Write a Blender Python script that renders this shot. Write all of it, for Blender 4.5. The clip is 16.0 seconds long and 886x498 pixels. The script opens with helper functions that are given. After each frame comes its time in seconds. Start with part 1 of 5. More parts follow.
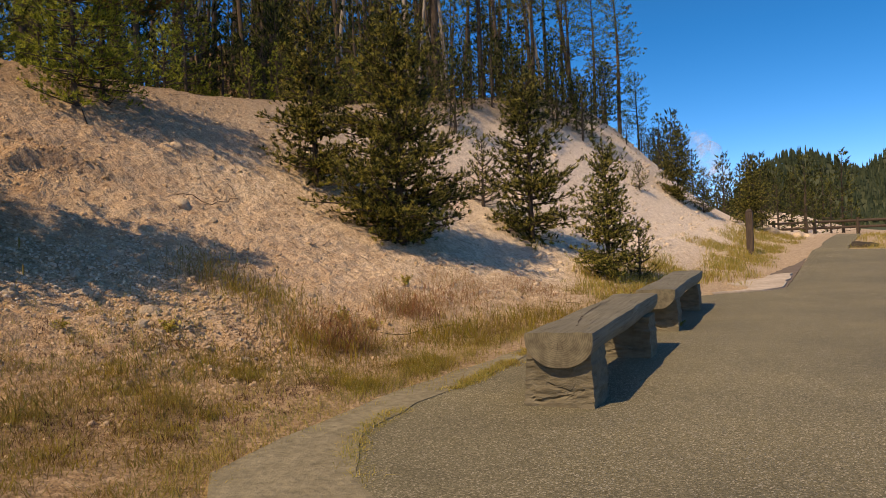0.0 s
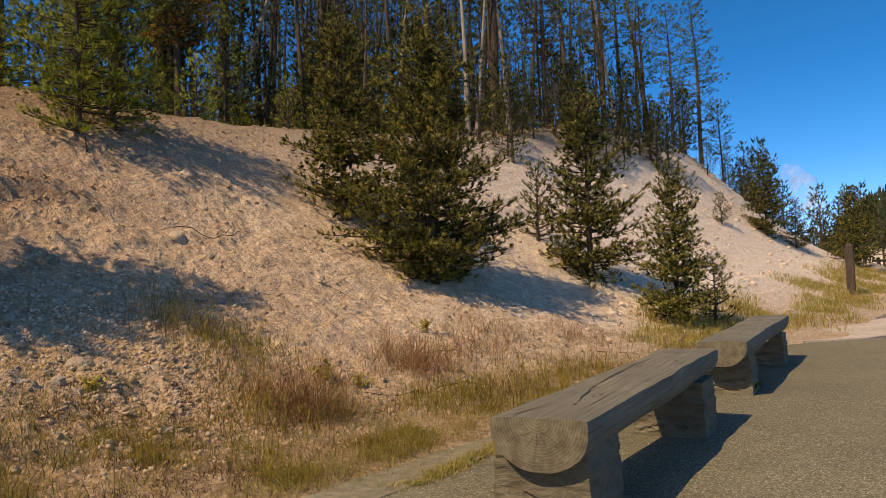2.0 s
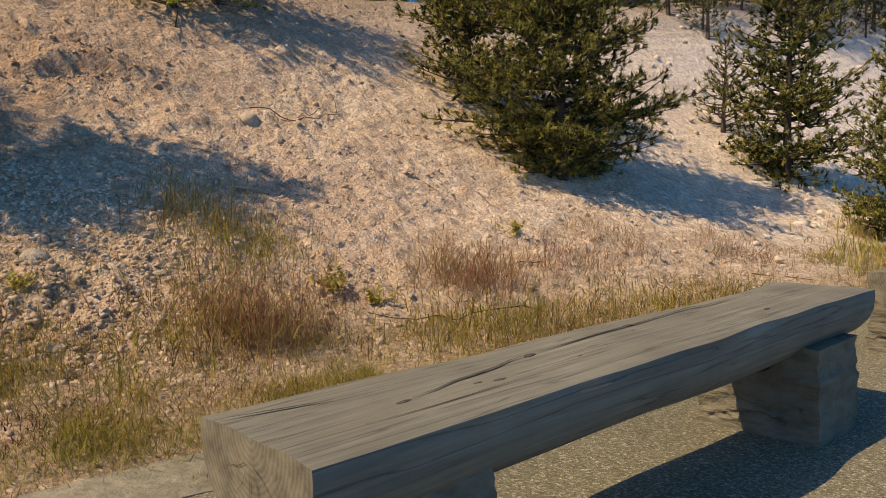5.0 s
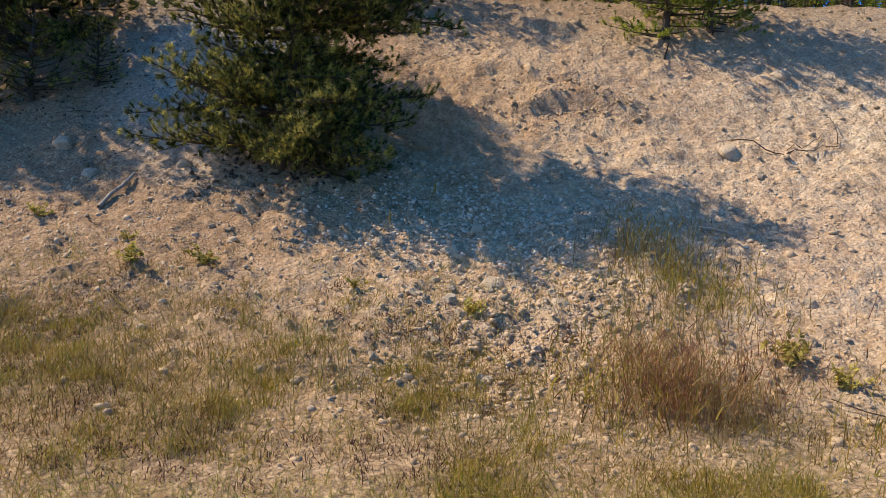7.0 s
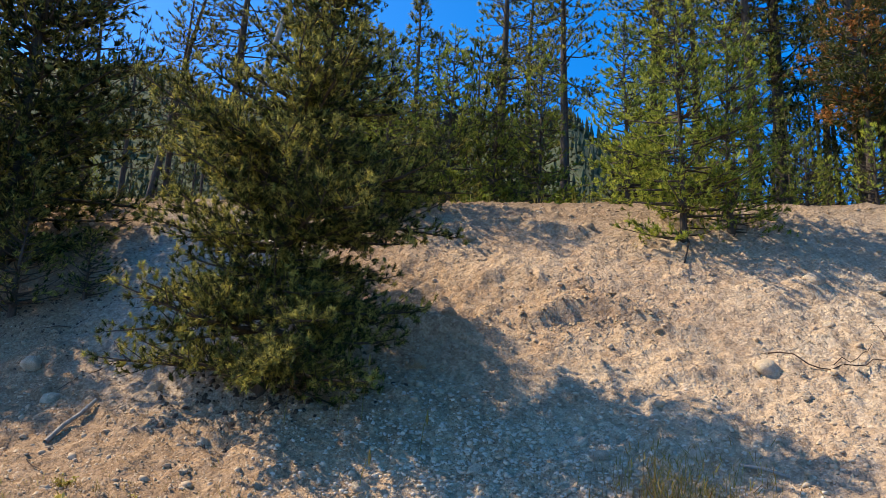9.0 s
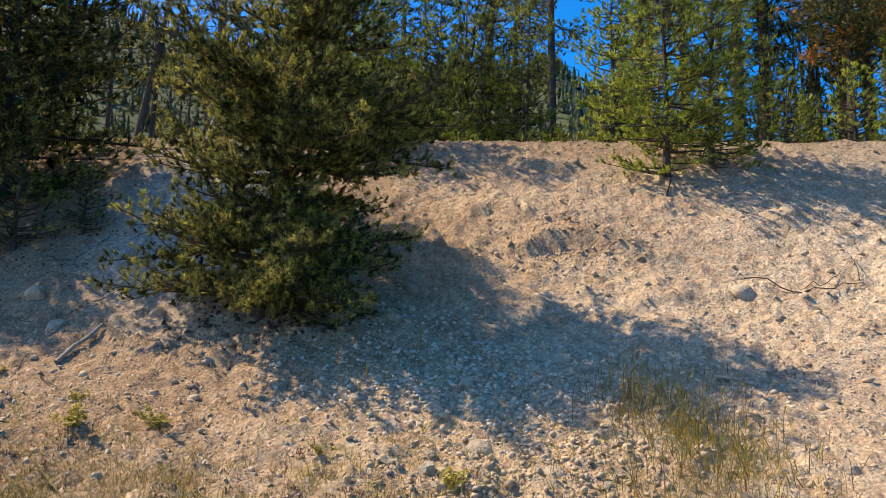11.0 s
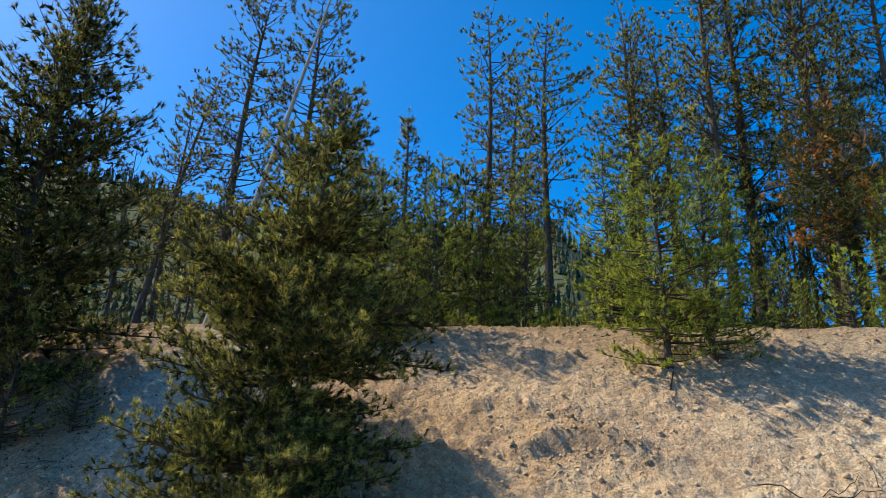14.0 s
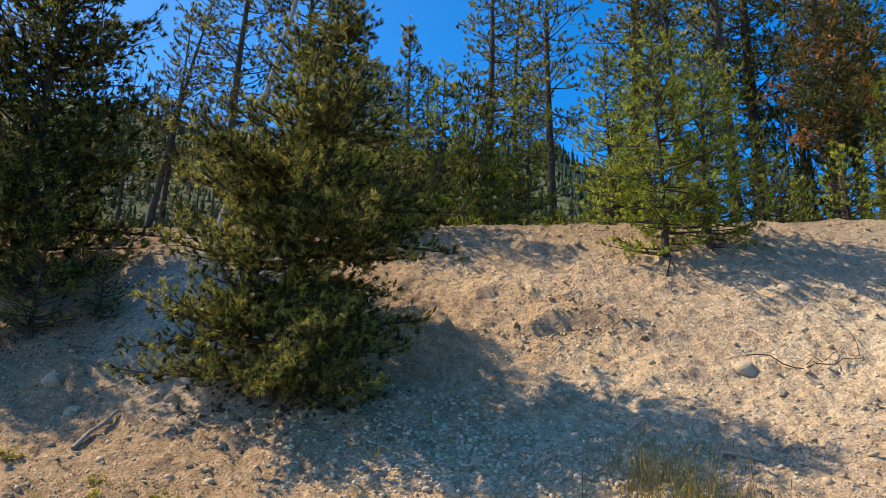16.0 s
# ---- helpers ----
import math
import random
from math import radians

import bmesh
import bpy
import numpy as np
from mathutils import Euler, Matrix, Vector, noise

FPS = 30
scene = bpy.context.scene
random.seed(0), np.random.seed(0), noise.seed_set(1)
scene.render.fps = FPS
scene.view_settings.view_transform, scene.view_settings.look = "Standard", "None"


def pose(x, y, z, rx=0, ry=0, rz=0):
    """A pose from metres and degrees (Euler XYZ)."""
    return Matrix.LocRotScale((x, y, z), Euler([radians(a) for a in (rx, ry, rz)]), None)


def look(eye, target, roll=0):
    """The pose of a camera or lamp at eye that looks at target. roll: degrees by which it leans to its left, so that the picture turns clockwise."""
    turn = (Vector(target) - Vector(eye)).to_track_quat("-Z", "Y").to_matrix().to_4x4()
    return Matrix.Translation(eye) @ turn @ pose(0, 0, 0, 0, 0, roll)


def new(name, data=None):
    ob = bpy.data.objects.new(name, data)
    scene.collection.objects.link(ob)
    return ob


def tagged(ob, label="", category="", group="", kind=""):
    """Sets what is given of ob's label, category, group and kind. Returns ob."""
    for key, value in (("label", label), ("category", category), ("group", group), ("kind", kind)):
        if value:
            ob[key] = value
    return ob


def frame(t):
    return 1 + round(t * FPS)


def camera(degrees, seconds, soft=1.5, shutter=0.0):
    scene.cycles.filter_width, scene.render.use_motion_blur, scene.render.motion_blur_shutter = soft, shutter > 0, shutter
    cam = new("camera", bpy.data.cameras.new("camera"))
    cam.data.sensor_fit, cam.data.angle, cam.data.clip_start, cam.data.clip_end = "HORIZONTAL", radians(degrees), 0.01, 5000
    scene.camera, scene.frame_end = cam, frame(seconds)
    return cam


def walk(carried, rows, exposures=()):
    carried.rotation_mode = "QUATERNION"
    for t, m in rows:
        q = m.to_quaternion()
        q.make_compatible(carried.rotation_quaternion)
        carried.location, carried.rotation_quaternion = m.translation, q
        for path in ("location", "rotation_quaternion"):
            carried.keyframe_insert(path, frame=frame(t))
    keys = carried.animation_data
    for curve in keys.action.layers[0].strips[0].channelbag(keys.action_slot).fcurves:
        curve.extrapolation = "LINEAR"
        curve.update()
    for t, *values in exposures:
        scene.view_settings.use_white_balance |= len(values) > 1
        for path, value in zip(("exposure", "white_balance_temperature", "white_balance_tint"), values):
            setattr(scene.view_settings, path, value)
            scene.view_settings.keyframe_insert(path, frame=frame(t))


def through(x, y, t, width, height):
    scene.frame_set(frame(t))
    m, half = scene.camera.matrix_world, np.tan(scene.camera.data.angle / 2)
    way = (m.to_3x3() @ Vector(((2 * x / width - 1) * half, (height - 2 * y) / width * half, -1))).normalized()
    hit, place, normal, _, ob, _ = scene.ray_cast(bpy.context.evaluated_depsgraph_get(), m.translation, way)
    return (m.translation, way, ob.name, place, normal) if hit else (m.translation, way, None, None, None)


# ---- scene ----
cam = camera(62.2, 16.0, 0.5)
PATH = [
    (0, (1.583, 0.18, 1.149), (1.261, 2.154, 1.142), -2.2),
    (0.5, (1.668, 0.57, 1.176), (1.27, 2.53, 1.185), -1.9),
    (1, (1.791, 1.009, 1.199), (1.335, 2.956, 1.241), -2.2),
    (1.5, (1.889, 1.434, 1.212), (1.373, 3.364, 1.304), -2.1),
    (2, (2.04, 1.893, 1.135), (1.503, 3.817, 1.24), -2.1),
    (2.5, (2.166, 2.252, 1.072), (1.602, 4.171, 1.043), -2.2),
    (3, (2.294, 2.656, 1.064), (1.721, 4.568, 0.931), -2.3),
    (3.2, (2.355, 2.807, 1.05), (1.78, 4.716, 0.889), -2.4),
    (5.3, (2.685, 4.351, 1.026), (1.445, 5.915, 0.895), -0.1),
    (5.5, (2.719, 4.459, 1.043), (1.359, 5.922, 0.926), 0.2),
    (6, (2.761, 4.617, 1.115), (1.136, 5.780, 1.027), 1.0),
    (6.5, (2.687, 4.610, 1.123), (0.905, 5.514, 1.028), 1.9),
    (7, (2.522, 4.688, 1.147), (0.646, 5.374, 1.046), 2.6),
    (7.5, (2.249, 4.933, 1.245), (0.338, 5.52, 1.191), 2.5),
    (8, (1.93, 5.166, 1.482), (0.028, 5.73, 1.734), 2.6),
    (8.2, (1.882, 5.235, 1.545), (-0.002, 5.785, 1.93), 2.7),
    (10.3, (1.987, 5.214, 1.277), (0.12, 5.813, 1.672), 2.1),
    (10.5, (2.032, 5.193, 1.249), (0.157, 5.798, 1.592), 2.0),
    (11, (2.091, 5.133, 1.246), (0.209, 5.753, 1.521), 1.8),
    (11.5, (2.117, 5.101, 1.247), (0.234, 5.729, 1.496), 1.8),
    (12, (2.135, 5.082, 1.247), (0.254, 5.714, 1.492), 1.7),
    (12.5, (2.157, 5.059, 1.283), (0.276, 5.693, 1.53), 1.6),
    (13, (2.151, 5.043, 1.47), (0.286, 5.67, 1.832), 1.7),
    (13.5, (2.151, 5.045, 1.575), (0.321, 5.652, 2.107), 1.8),
    (14, (2.137, 5.096, 1.664), (0.352, 5.673, 2.358), 1.8),
    (14.5, (2.159, 5.09, 1.553), (0.402, 5.654, 2.322), 1.7),
    (15, (2.218, 5.052, 1.354), (0.418, 5.634, 2.0), 1.4),
    (15.5, (2.264, 5.026, 1.267), (0.436, 5.619, 1.82), 1.2),
    (16, (2.305, 5.02, 1.197), (0.461, 5.613, 1.693), 1.0),
]
EXPOSURES = [(0, -0.06, 8700, 20), (3.2, 0.06, 8200, 17), (5.5, 0.36, 7400, 15), (7, 0.6, 6900, 12), (8.2, 0.76, 6700, 10), (12.5, 0.82, 7000, 10), (13.5, 0.76, 6900, 6), (14.5, 0.6, 6700, 0), (16, 0.74, 7100, 6)]
walk(cam, [(t, look(eye, target, roll)) for t, eye, target, roll in PATH], EXPOSURES)

# ---- world, sun ----
SUN_FROM = Vector((-0.57, -0.83, 1.16)).normalized()
world = bpy.data.worlds.new("sky")
scene.world = world
world.use_nodes = True
wn, wl = world.node_tree.nodes, world.node_tree.links
sky = wn.new("ShaderNodeTexSky")
sky.sky_type, sky.sun_disc = "NISHITA", False
sky.sun_elevation = math.asin(SUN_FROM.z)
sky.sun_rotation = math.atan2(SUN_FROM.x, SUN_FROM.y)
sky.altitude, sky.air_density, sky.dust_density, sky.ozone_density = 2300, 0.55, 2.6, 2.5
tone = wn.new("ShaderNodeHueSaturation")
tone.inputs["Hue"].default_value = 0.499
tone.inputs["Saturation"].default_value, tone.inputs["Value"].default_value = 1.4, 1.0
wl.new(sky.outputs[0], tone.inputs["Color"])
wl.new(tone.outputs[0], wn["Background"].inputs[0])
wn["Background"].inputs[1].default_value = 0.255
sun = new("sun", bpy.data.lights.new("sun", "SUN"))
sun.data.energy, sun.data.angle, sun.data.color = 4.25, radians(0.53), (1.0, 0.868, 0.66)
sun.matrix_world = look(SUN_FROM * 50, (0, 0, 0))

# ---- small tools ----


def lattice(ix, iy, seed):
    h = (ix.astype(np.int64) * 374761393 + iy.astype(np.int64) * 668265263 + seed * 1442695041) & 0xFFFFFFFF
    h = ((h ^ (h >> 13)) * 1274126177) & 0xFFFFFFFF
    return ((h ^ (h >> 16)) & 0xFFFF) / 65535.0


def vnoise(x, y, seed=0):
    """Smooth value noise, 0 to 1, over arrays."""
    x, y = np.asarray(x, float), np.asarray(y, float)
    ix, iy = np.floor(x), np.floor(y)
    fx, fy = x - ix, y - iy
    fx, fy = fx * fx * (3 - 2 * fx), fy * fy * (3 - 2 * fy)
    a, b = lattice(ix, iy, seed), lattice(ix + 1, iy, seed)
    c, d = lattice(ix, iy + 1, seed), lattice(ix + 1, iy + 1, seed)
    return (a + (b - a) * fx) * (1 - fy) + (c + (d - c) * fx) * fy


def fbm(x, y, seed=0, octaves=4):
    return sum(vnoise(x * 2.03**k, y * 2.03**k, seed + k) * 0.5**k for k in range(octaves)) / (2 - 0.5 ** (octaves - 1))


def ease(t):
    t = np.clip(t, 0, 1)
    return t * t * (3 - 2 * t)


def mesh_from(name, verts, faces, smooth=False):
    """A mesh from an array of points and an array of equal-sided faces."""
    verts, faces = np.asarray(verts, np.float32), np.asarray(faces, np.int32)
    me = bpy.data.meshes.new(name)
    n, k = faces.shape
    me.vertices.add(len(verts))
    me.vertices.foreach_set("co", verts.ravel())
    me.loops.add(n * k)
    me.loops.foreach_set("vertex_index", faces.ravel())
    me.polygons.add(n)
    me.polygons.foreach_set("loop_start", np.arange(0, n * k, k, dtype=np.int32))
    me.polygons.foreach_set("loop_total", np.full(n, k, np.int32))
    me.update(calc_edges=True)
    me.polygons.foreach_set("use_smooth", np.full(n, bool(smooth)))
    return me


def put(name, me, material, parent=None, label=""):
    ob = new(name, me)
    if material and not me.materials:
        me.materials.append(material)
    elif material and me.materials[0] != material:
        ob.material_slots[0].link = "OBJECT"
        ob.material_slots[0].material = material
    ob.parent = parent
    return tagged(ob, label) if label else ob


def part(name, bm, material, parent=None, label="", smooth=False):
    me = bpy.data.meshes.new(name)
    bmesh.ops.recalc_face_normals(bm, faces=bm.faces)
    bm.to_mesh(me)
    bm.free()
    if smooth:
        me.polygons.foreach_set("use_smooth", np.ones(len(me.polygons), bool))
    return put(name, me, material, parent, label)


def box(sx, sy, sz, at=(0, 0, 0), bevel=0.0):
    bm = bmesh.new()
    bmesh.ops.create_cube(bm, size=1, matrix=Matrix.Translation(at) @ Matrix.Diagonal((sx, sy, sz, 1)))
    if bevel:
        bmesh.ops.bevel(bm, geom=bm.edges[:], offset=bevel, segments=2, affect="EDGES")
    return bm


def empty(name, m, label, category, group="", kind=""):
    ob = new(name)
    ob.matrix_world = m
    return tagged(ob, label, category, group, kind)


# ---- the lie of the land: e runs along the path, s runs up the bank ----
def es(x, y):
    return 0.4 * x + 0.9165 * y, -0.9165 * x + 0.4 * y


def xy(e, s):
    return 0.4 * e - 0.9165 * s, 0.9165 * e + 0.4 * s


BANK_S = (-60, 0, 3, 3.8, 5, 6, 7, 8, 8.6, 10, 11.3, 12.5, 20, 60)
BANK_Z = (0, 0, 0.08, 0.2, 0.58, 0.9, 1.45, 2.05, 2.55, 3.68, 4.58, 4.82, 5.0, 7)


def land(e, s):
    """Height of the ground without its small relief."""
    e, s = np.asarray(e, float), np.asarray(s, float)
    z = sum(np.interp(s + d, BANK_S, BANK_Z) for d in (-0.5, -0.25, 0, 0.25, 0.5)) / 5
    z = z * (1 + 0.5 * ease((e - 10) / 24) - 1.35 * ease((e - 31) / 24)) + ease((e - 12) / 38)
    x, y = xy(e, s)
    # wooded mountainside behind the bank, and far hills
    z = z + 212 * ease((s - 110) / 480) * (1 - ease((e - 12) / 280)) * (0.36 + 0.74 * ease((e + 360) / 400)) * (0.8 + 0.4 * vnoise(e / 175, s / 175, 3))
    z = z + 52 * np.exp(-(((x - 174) / 45) ** 2 + ((y - 600) / 120) ** 2))
    z = z + 60 * np.exp(-(((x - 290) / 70) ** 2 + ((y - 640) / 150) ** 2))
    z = z + 25 * np.exp(-(((x - 520) / 200) ** 2 + ((y - 700) / 200) ** 2))
    z = z + 260 * ease((-x - 350) / 500) * ease((300 - y) / 400)
    z = z + 14 * ease((s - 16) / 40) * ease((e - 8 - 0.5 * s) / 12) * (1 - ease((e - 45) / 30))
    z = z + 2.6 * np.exp(-(((x - 21) / 5) ** 2 + ((y - 72) / 4) ** 2))
    return z


def relief(e, s):
    """Crumbled soil, clods and two broken ledges on the bank."""
    bank = ease((s - 2.6) / 1.6) * (1 - 0.6 * ease((s - 11.5) / 2))
    near = np.exp(-((np.maximum(np.abs(e - 7) - 14, 0) / 8) ** 2))
    z = 0.16 * (fbm(e * 0.55, s * 0.7, 11, 3) - 0.5) + 0.10 * (fbm(e * 1.7, s * 2.1, 21, 4) - 0.5)
    clod = np.abs(fbm(e * 4.1, s * 4.6, 31, 4) - 0.5)
    z = z + 0.11 * (0.12 - clod) + 0.16 * np.maximum(fbm(e * 7, s * 7, 71, 2) - 0.55, 0)
    lump = np.abs(2 * vnoise(e * 10.5, s * 11.5, 72) - 1) + 0.6 * np.abs(2 * vnoise(e * 21 + 3, s * 22, 73) - 1)
    z = z + 0.04 * (lump - 0.7) * (0.5 + 0.9 * fbm(e * 0.9, s * 0.9, 74, 2))
    for e0, s0, wide, high in ((6.3, 8.3, 0.75, 0.22), (4.55, 7.95, 0.5, 0.24), (7.05, 7.45, 0.3, 0.11), (5.95, 10.2, 0.4, 0.13), (8.8, 8.85, 0.25, 0.08), (5.4, 9.0, 0.5, 0.1)):
        lip = s - s0 - 0.22 * (fbm(e * 2.6, e * 0 + s0, 43, 3) - 0.5) - 0.12 * np.sin((e - e0) * 2.2 + s0)
        z = z + high * ease((lip + 0.03) / 0.06) * np.exp(-((np.maximum(lip, 0) / 0.3) ** 2)) * np.exp(-(((e - e0) / wide) ** 4)) * (0.55 + 0.9 * fbm(e * 4.5, s * 4.5, 44, 3))
    ridge = np.exp(-(((e - 6.3) / 1.0) ** 2)) * np.exp(-(((s - 8.75) / 0.42) ** 2))
    ledge = np.exp(-(((e - 4.6) / 0.9) ** 2)) * np.exp(-(((s - 8.1) / 0.3) ** 2))
    z = z + (0.08 * ridge + 0.08 * ledge) * ease((fbm(e * 3.2, s * 4.4, 41, 4) - 0.3) / 0.35)
    rubble = np.exp(-(((e - 5.8) / 0.9) ** 2)) * np.exp(-(((s - 4.5) / 0.8) ** 2))
    z = z + rubble * 0.1 * (fbm(e * 5, s * 5, 51, 3) - 0.3)
    flat = 0.03 * (fbm(e * 1.2, s * 1.2, 61, 3) - 0.5)
    return z * bank * near + flat * (1 - bank) - 0.05 * (1 - ease((s - 2.0) / 0.5)) * (e < 52)


def ground_at(e, s):
    return float(land(e, s) + relief(np.float64(e), np.float64(s)))


def spot(e, s, sink=0.0):
    x, y = xy(e, s)
    return Vector((x, y, ground_at(e, s) - sink))


# ---- materials ----
def material(name):
    m = bpy.data.materials.new(name)
    m.use_nodes = True
    return m, m.node_tree.nodes, m.node_tree.links, m.node_tree.nodes["Principled BSDF"]


def noise_node(n, l, scale, detail=4.0, rough=0.6, coord="Object", stretch=None):
    tc = n.new("ShaderNodeTexCoord")
    t = n.new("ShaderNodeTexNoise")
    t.inputs["Scale"].default_value, t.inputs["Detail"].default_value, t.inputs["Roughness"].default_value = scale, detail, rough
    out = tc.outputs[coord]
    if stretch:
        mp = n.new("ShaderNodeMapping")
        mp.inputs["Scale"].default_value = stretch
        l.new(out, mp.inputs[0])
        out = mp.outputs[0]
    l.new(out, t.inputs["Vector"])
    return t


def ramp(n, l, fac, stops):
    r = n.new("ShaderNodeValToRGB")
    while len(r.color_ramp.elements) < len(stops):
        r.color_ramp.elements.new(0.5)
    for el, (p, c) in zip(r.color_ramp.elements, stops):
        el.position, el.color = p, (*c, 1) if len(c) == 3 else c
    l.new(fac, r.inputs[0])
    return r


def mix(n, l, fac, a, b, kind="MIX"):
    m = n.new("ShaderNodeMix")
    m.data_type, m.blend_type = "RGBA", kind
    for sock, v in ((m.inputs[0], fac), (m.inputs[6], a), (m.inputs[7], b)):
        if isinstance(v, (int, float)):
            sock.default_value = v
        elif isinstance(v, tuple):
            sock.default_value = (*v, 1)
        else:
            l.new(v, sock)
    return m.outputs[2]


def bump(n, l, bsdf, height, strength, distance=0.02):
    b = n.new("ShaderNodeBump")
    b.inputs["Strength"].default_value, b.inputs["Distance"].default_value = strength, distance
    l.new(height, b.inputs["Height"])
    l.new(b.outputs[0], bsdf.inputs["Normal"])
    return b


def soil_material():
    m, n, l, b = material("pale_crumbled_soil")
    big = noise_node(n, l, 0.45, 5)
    mid = noise_node(n, l, 3.0, 6, 0.65)
    fine = noise_node(n, l, 26.0, 6, 0.75)
    c1 = ramp(n, l, big.outputs[0], [(0.32, (0.42, 0.275, 0.165)), (0.5, (0.50, 0.35, 0.215)), (0.66, (0.585, 0.435, 0.285))])
    c2 = ramp(n, l, mid.outputs[0], [(0.3, (0.8, 0.74, 0.72)), (0.6, (1, 1, 1))])
    c3 = ramp(n, l, fine.outputs[0], [(0.3, (0.6, 0.55, 0.52)), (0.45, (0.92, 0.9, 0.88)), (0.62, (1.1, 1.1, 1.08))])
    col = mix(n, l, 0.75, mix(n, l, 1.0, c1.outputs[0], c2.outputs[0], "MULTIPLY"), c3.outputs[0], "MULTIPLY")
    # litter on the wooded flat, dry turf by the path, woods far off
    geo = n.new("ShaderNodeNewGeometry")
    dot = n.new("ShaderNodeVectorMath")
    dot.operation = "DOT_PRODUCT"
    dot.inputs[1].default_value = (-0.9165, 0.4, 0)
    l.new(geo.outputs["Position"], dot.inputs[0])
    wob = n.new("ShaderNodeMath")
    wob.operation = "MULTIPLY_ADD"
    wob.inputs[1].default_value = 3.0
    l.new(mid.outputs[0], wob.inputs[0])
    l.new(dot.outputs["Value"], wob.inputs[2])

    def band(lo, hi):
        r = n.new("ShaderNodeMapRange")
        r.inputs["From Min"].default_value, r.inputs["From Max"].default_value = lo, hi
        l.new(wob.outputs[0], r.inputs["Value"])
        return r.outputs[0]

    along = n.new("ShaderNodeVectorMath")
    along.operation = "DOT_PRODUCT"
    along.inputs[1].default_value = (0.4, 0.9165, 0)
    l.new(geo.outputs["Position"], along.inputs[0])
    pale = n.new("ShaderNodeMapRange")
    pale.inputs["From Min"].default_value, pale.inputs["From Max"].default_value = 4.0, 13.5
    pale.inputs["To Max"].default_value = 0.82
    l.new(along.outputs["Value"], pale.inputs["Value"])
    brown = n.new("ShaderNodeMapRange")
    brown.inputs["From Min"].default_value, brown.inputs["From Max"].default_value = 4.6, 2.2
    brown.inputs["To Max"].default_value = 0.8
    l.new(along.outputs["Value"], brown.inputs["Value"])
    earth = ramp(n, l, fine.outputs[0], [(0.3, (0.24, 0.15, 0.088)), (0.65, (0.42, 0.285, 0.175))])
    col = mix(n, l, brown.outputs[0], col, earth.outputs[0])
    chalk = ramp(n, l, mid.outputs[0], [(0.3, (0.61, 0.465, 0.315)), (0.6, (0.83, 0.69, 0.51))])
    col = mix(n, l, pale.outputs[0], col, chalk.outputs[0])
    white = n.new("ShaderNodeMapRange")
    white.inputs["From Min"].default_value, white.inputs["From Max"].default_value = 12.0, 20.0
    white.inputs["To Max"].default_value = 0.7
    l.new(along.outputs["Value"], white.inputs["Value"])
    bright = ramp(n, l, fine.outputs[0], [(0.3, (0.66, 0.56, 0.45)), (0.65, (0.88, 0.79, 0.67))])
    col = mix(n, l, white.outputs[0], col, bright.outputs[0])
    # washed-out grey gravel fan low on the bank
    fan = n.new("ShaderNodeVectorMath")
    fan.operation = "DISTANCE"
    flat = n.new("ShaderNodeMapping")
    flat.inputs["Rotation"].default_value = (0, 0, -1.159)
    flat.inputs["Scale"].default_value = (0.42, 0.85, 0)
    l.new(geo.outputs["Position"], flat.inputs[0])
    l.new(flat.outputs[0], fan.inputs[0])
    fan.inputs[1].default_value = (6.4 * 0.42, 5.6 * 0.85, 0)
    edge = n.new("ShaderNodeMath")
    edge.operation = "MULTIPLY_ADD"
    edge.inputs[1].default_value = 0.9
    l.new(mid.outputs[0], edge.inputs[0])
    l.new(fan.outputs["Value"], edge.inputs[2])
    washed = n.new("ShaderNodeMapRange")
    washed.inputs["From Min"].default_value, washed.inputs["From Max"].default_value = 1.75, 1.05
    washed.inputs["To Max"].default_value = 0.8
    l.new(edge.outputs[0], washed.inputs["Value"])
    grey = ramp(n, l, fine.outputs[0], [(0.3, (0.45, 0.375, 0.29)), (0.65, (0.72, 0.625, 0.505))])
    col = mix(n, l, washed.outputs[0], col, grey.outputs[0])
    litter = ramp(n, l, fine.outputs[0], [(0.3, (0.10, 0.065, 0.035)), (0.7, (0.25, 0.17, 0.095))])
    turf = ramp(n, l, fine.outputs[0], [(0.32, (0.24, 0.155, 0.09)), (0.5, (0.42, 0.30, 0.175)), (0.68, (0.58, 0.44, 0.285))])
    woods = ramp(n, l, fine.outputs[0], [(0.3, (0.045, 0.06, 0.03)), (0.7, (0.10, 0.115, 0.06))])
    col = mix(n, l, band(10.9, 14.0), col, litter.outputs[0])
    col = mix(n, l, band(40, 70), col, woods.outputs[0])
    col = mix(n, l, band(6.6, 4.0), col, mix(n, l, 0.72, col, turf.outputs[0]))
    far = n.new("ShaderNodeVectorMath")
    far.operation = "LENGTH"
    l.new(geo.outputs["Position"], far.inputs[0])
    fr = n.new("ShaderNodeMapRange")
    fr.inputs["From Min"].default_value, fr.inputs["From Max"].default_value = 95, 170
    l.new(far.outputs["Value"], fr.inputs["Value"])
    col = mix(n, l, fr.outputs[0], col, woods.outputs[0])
    l.new(col, b.inputs["Base Color"])
    b.inputs["Roughness"].default_value = 0.95
    b.inputs["Specular IOR Level"].default_value = 0.15
    # packed clods of two sizes, each its own shade
    tco = n.new("ShaderNodeTexCoord")
    warp = mix(n, l, 0.035, tco.outputs["Object"], fine.outputs["Color"])
    clods = []
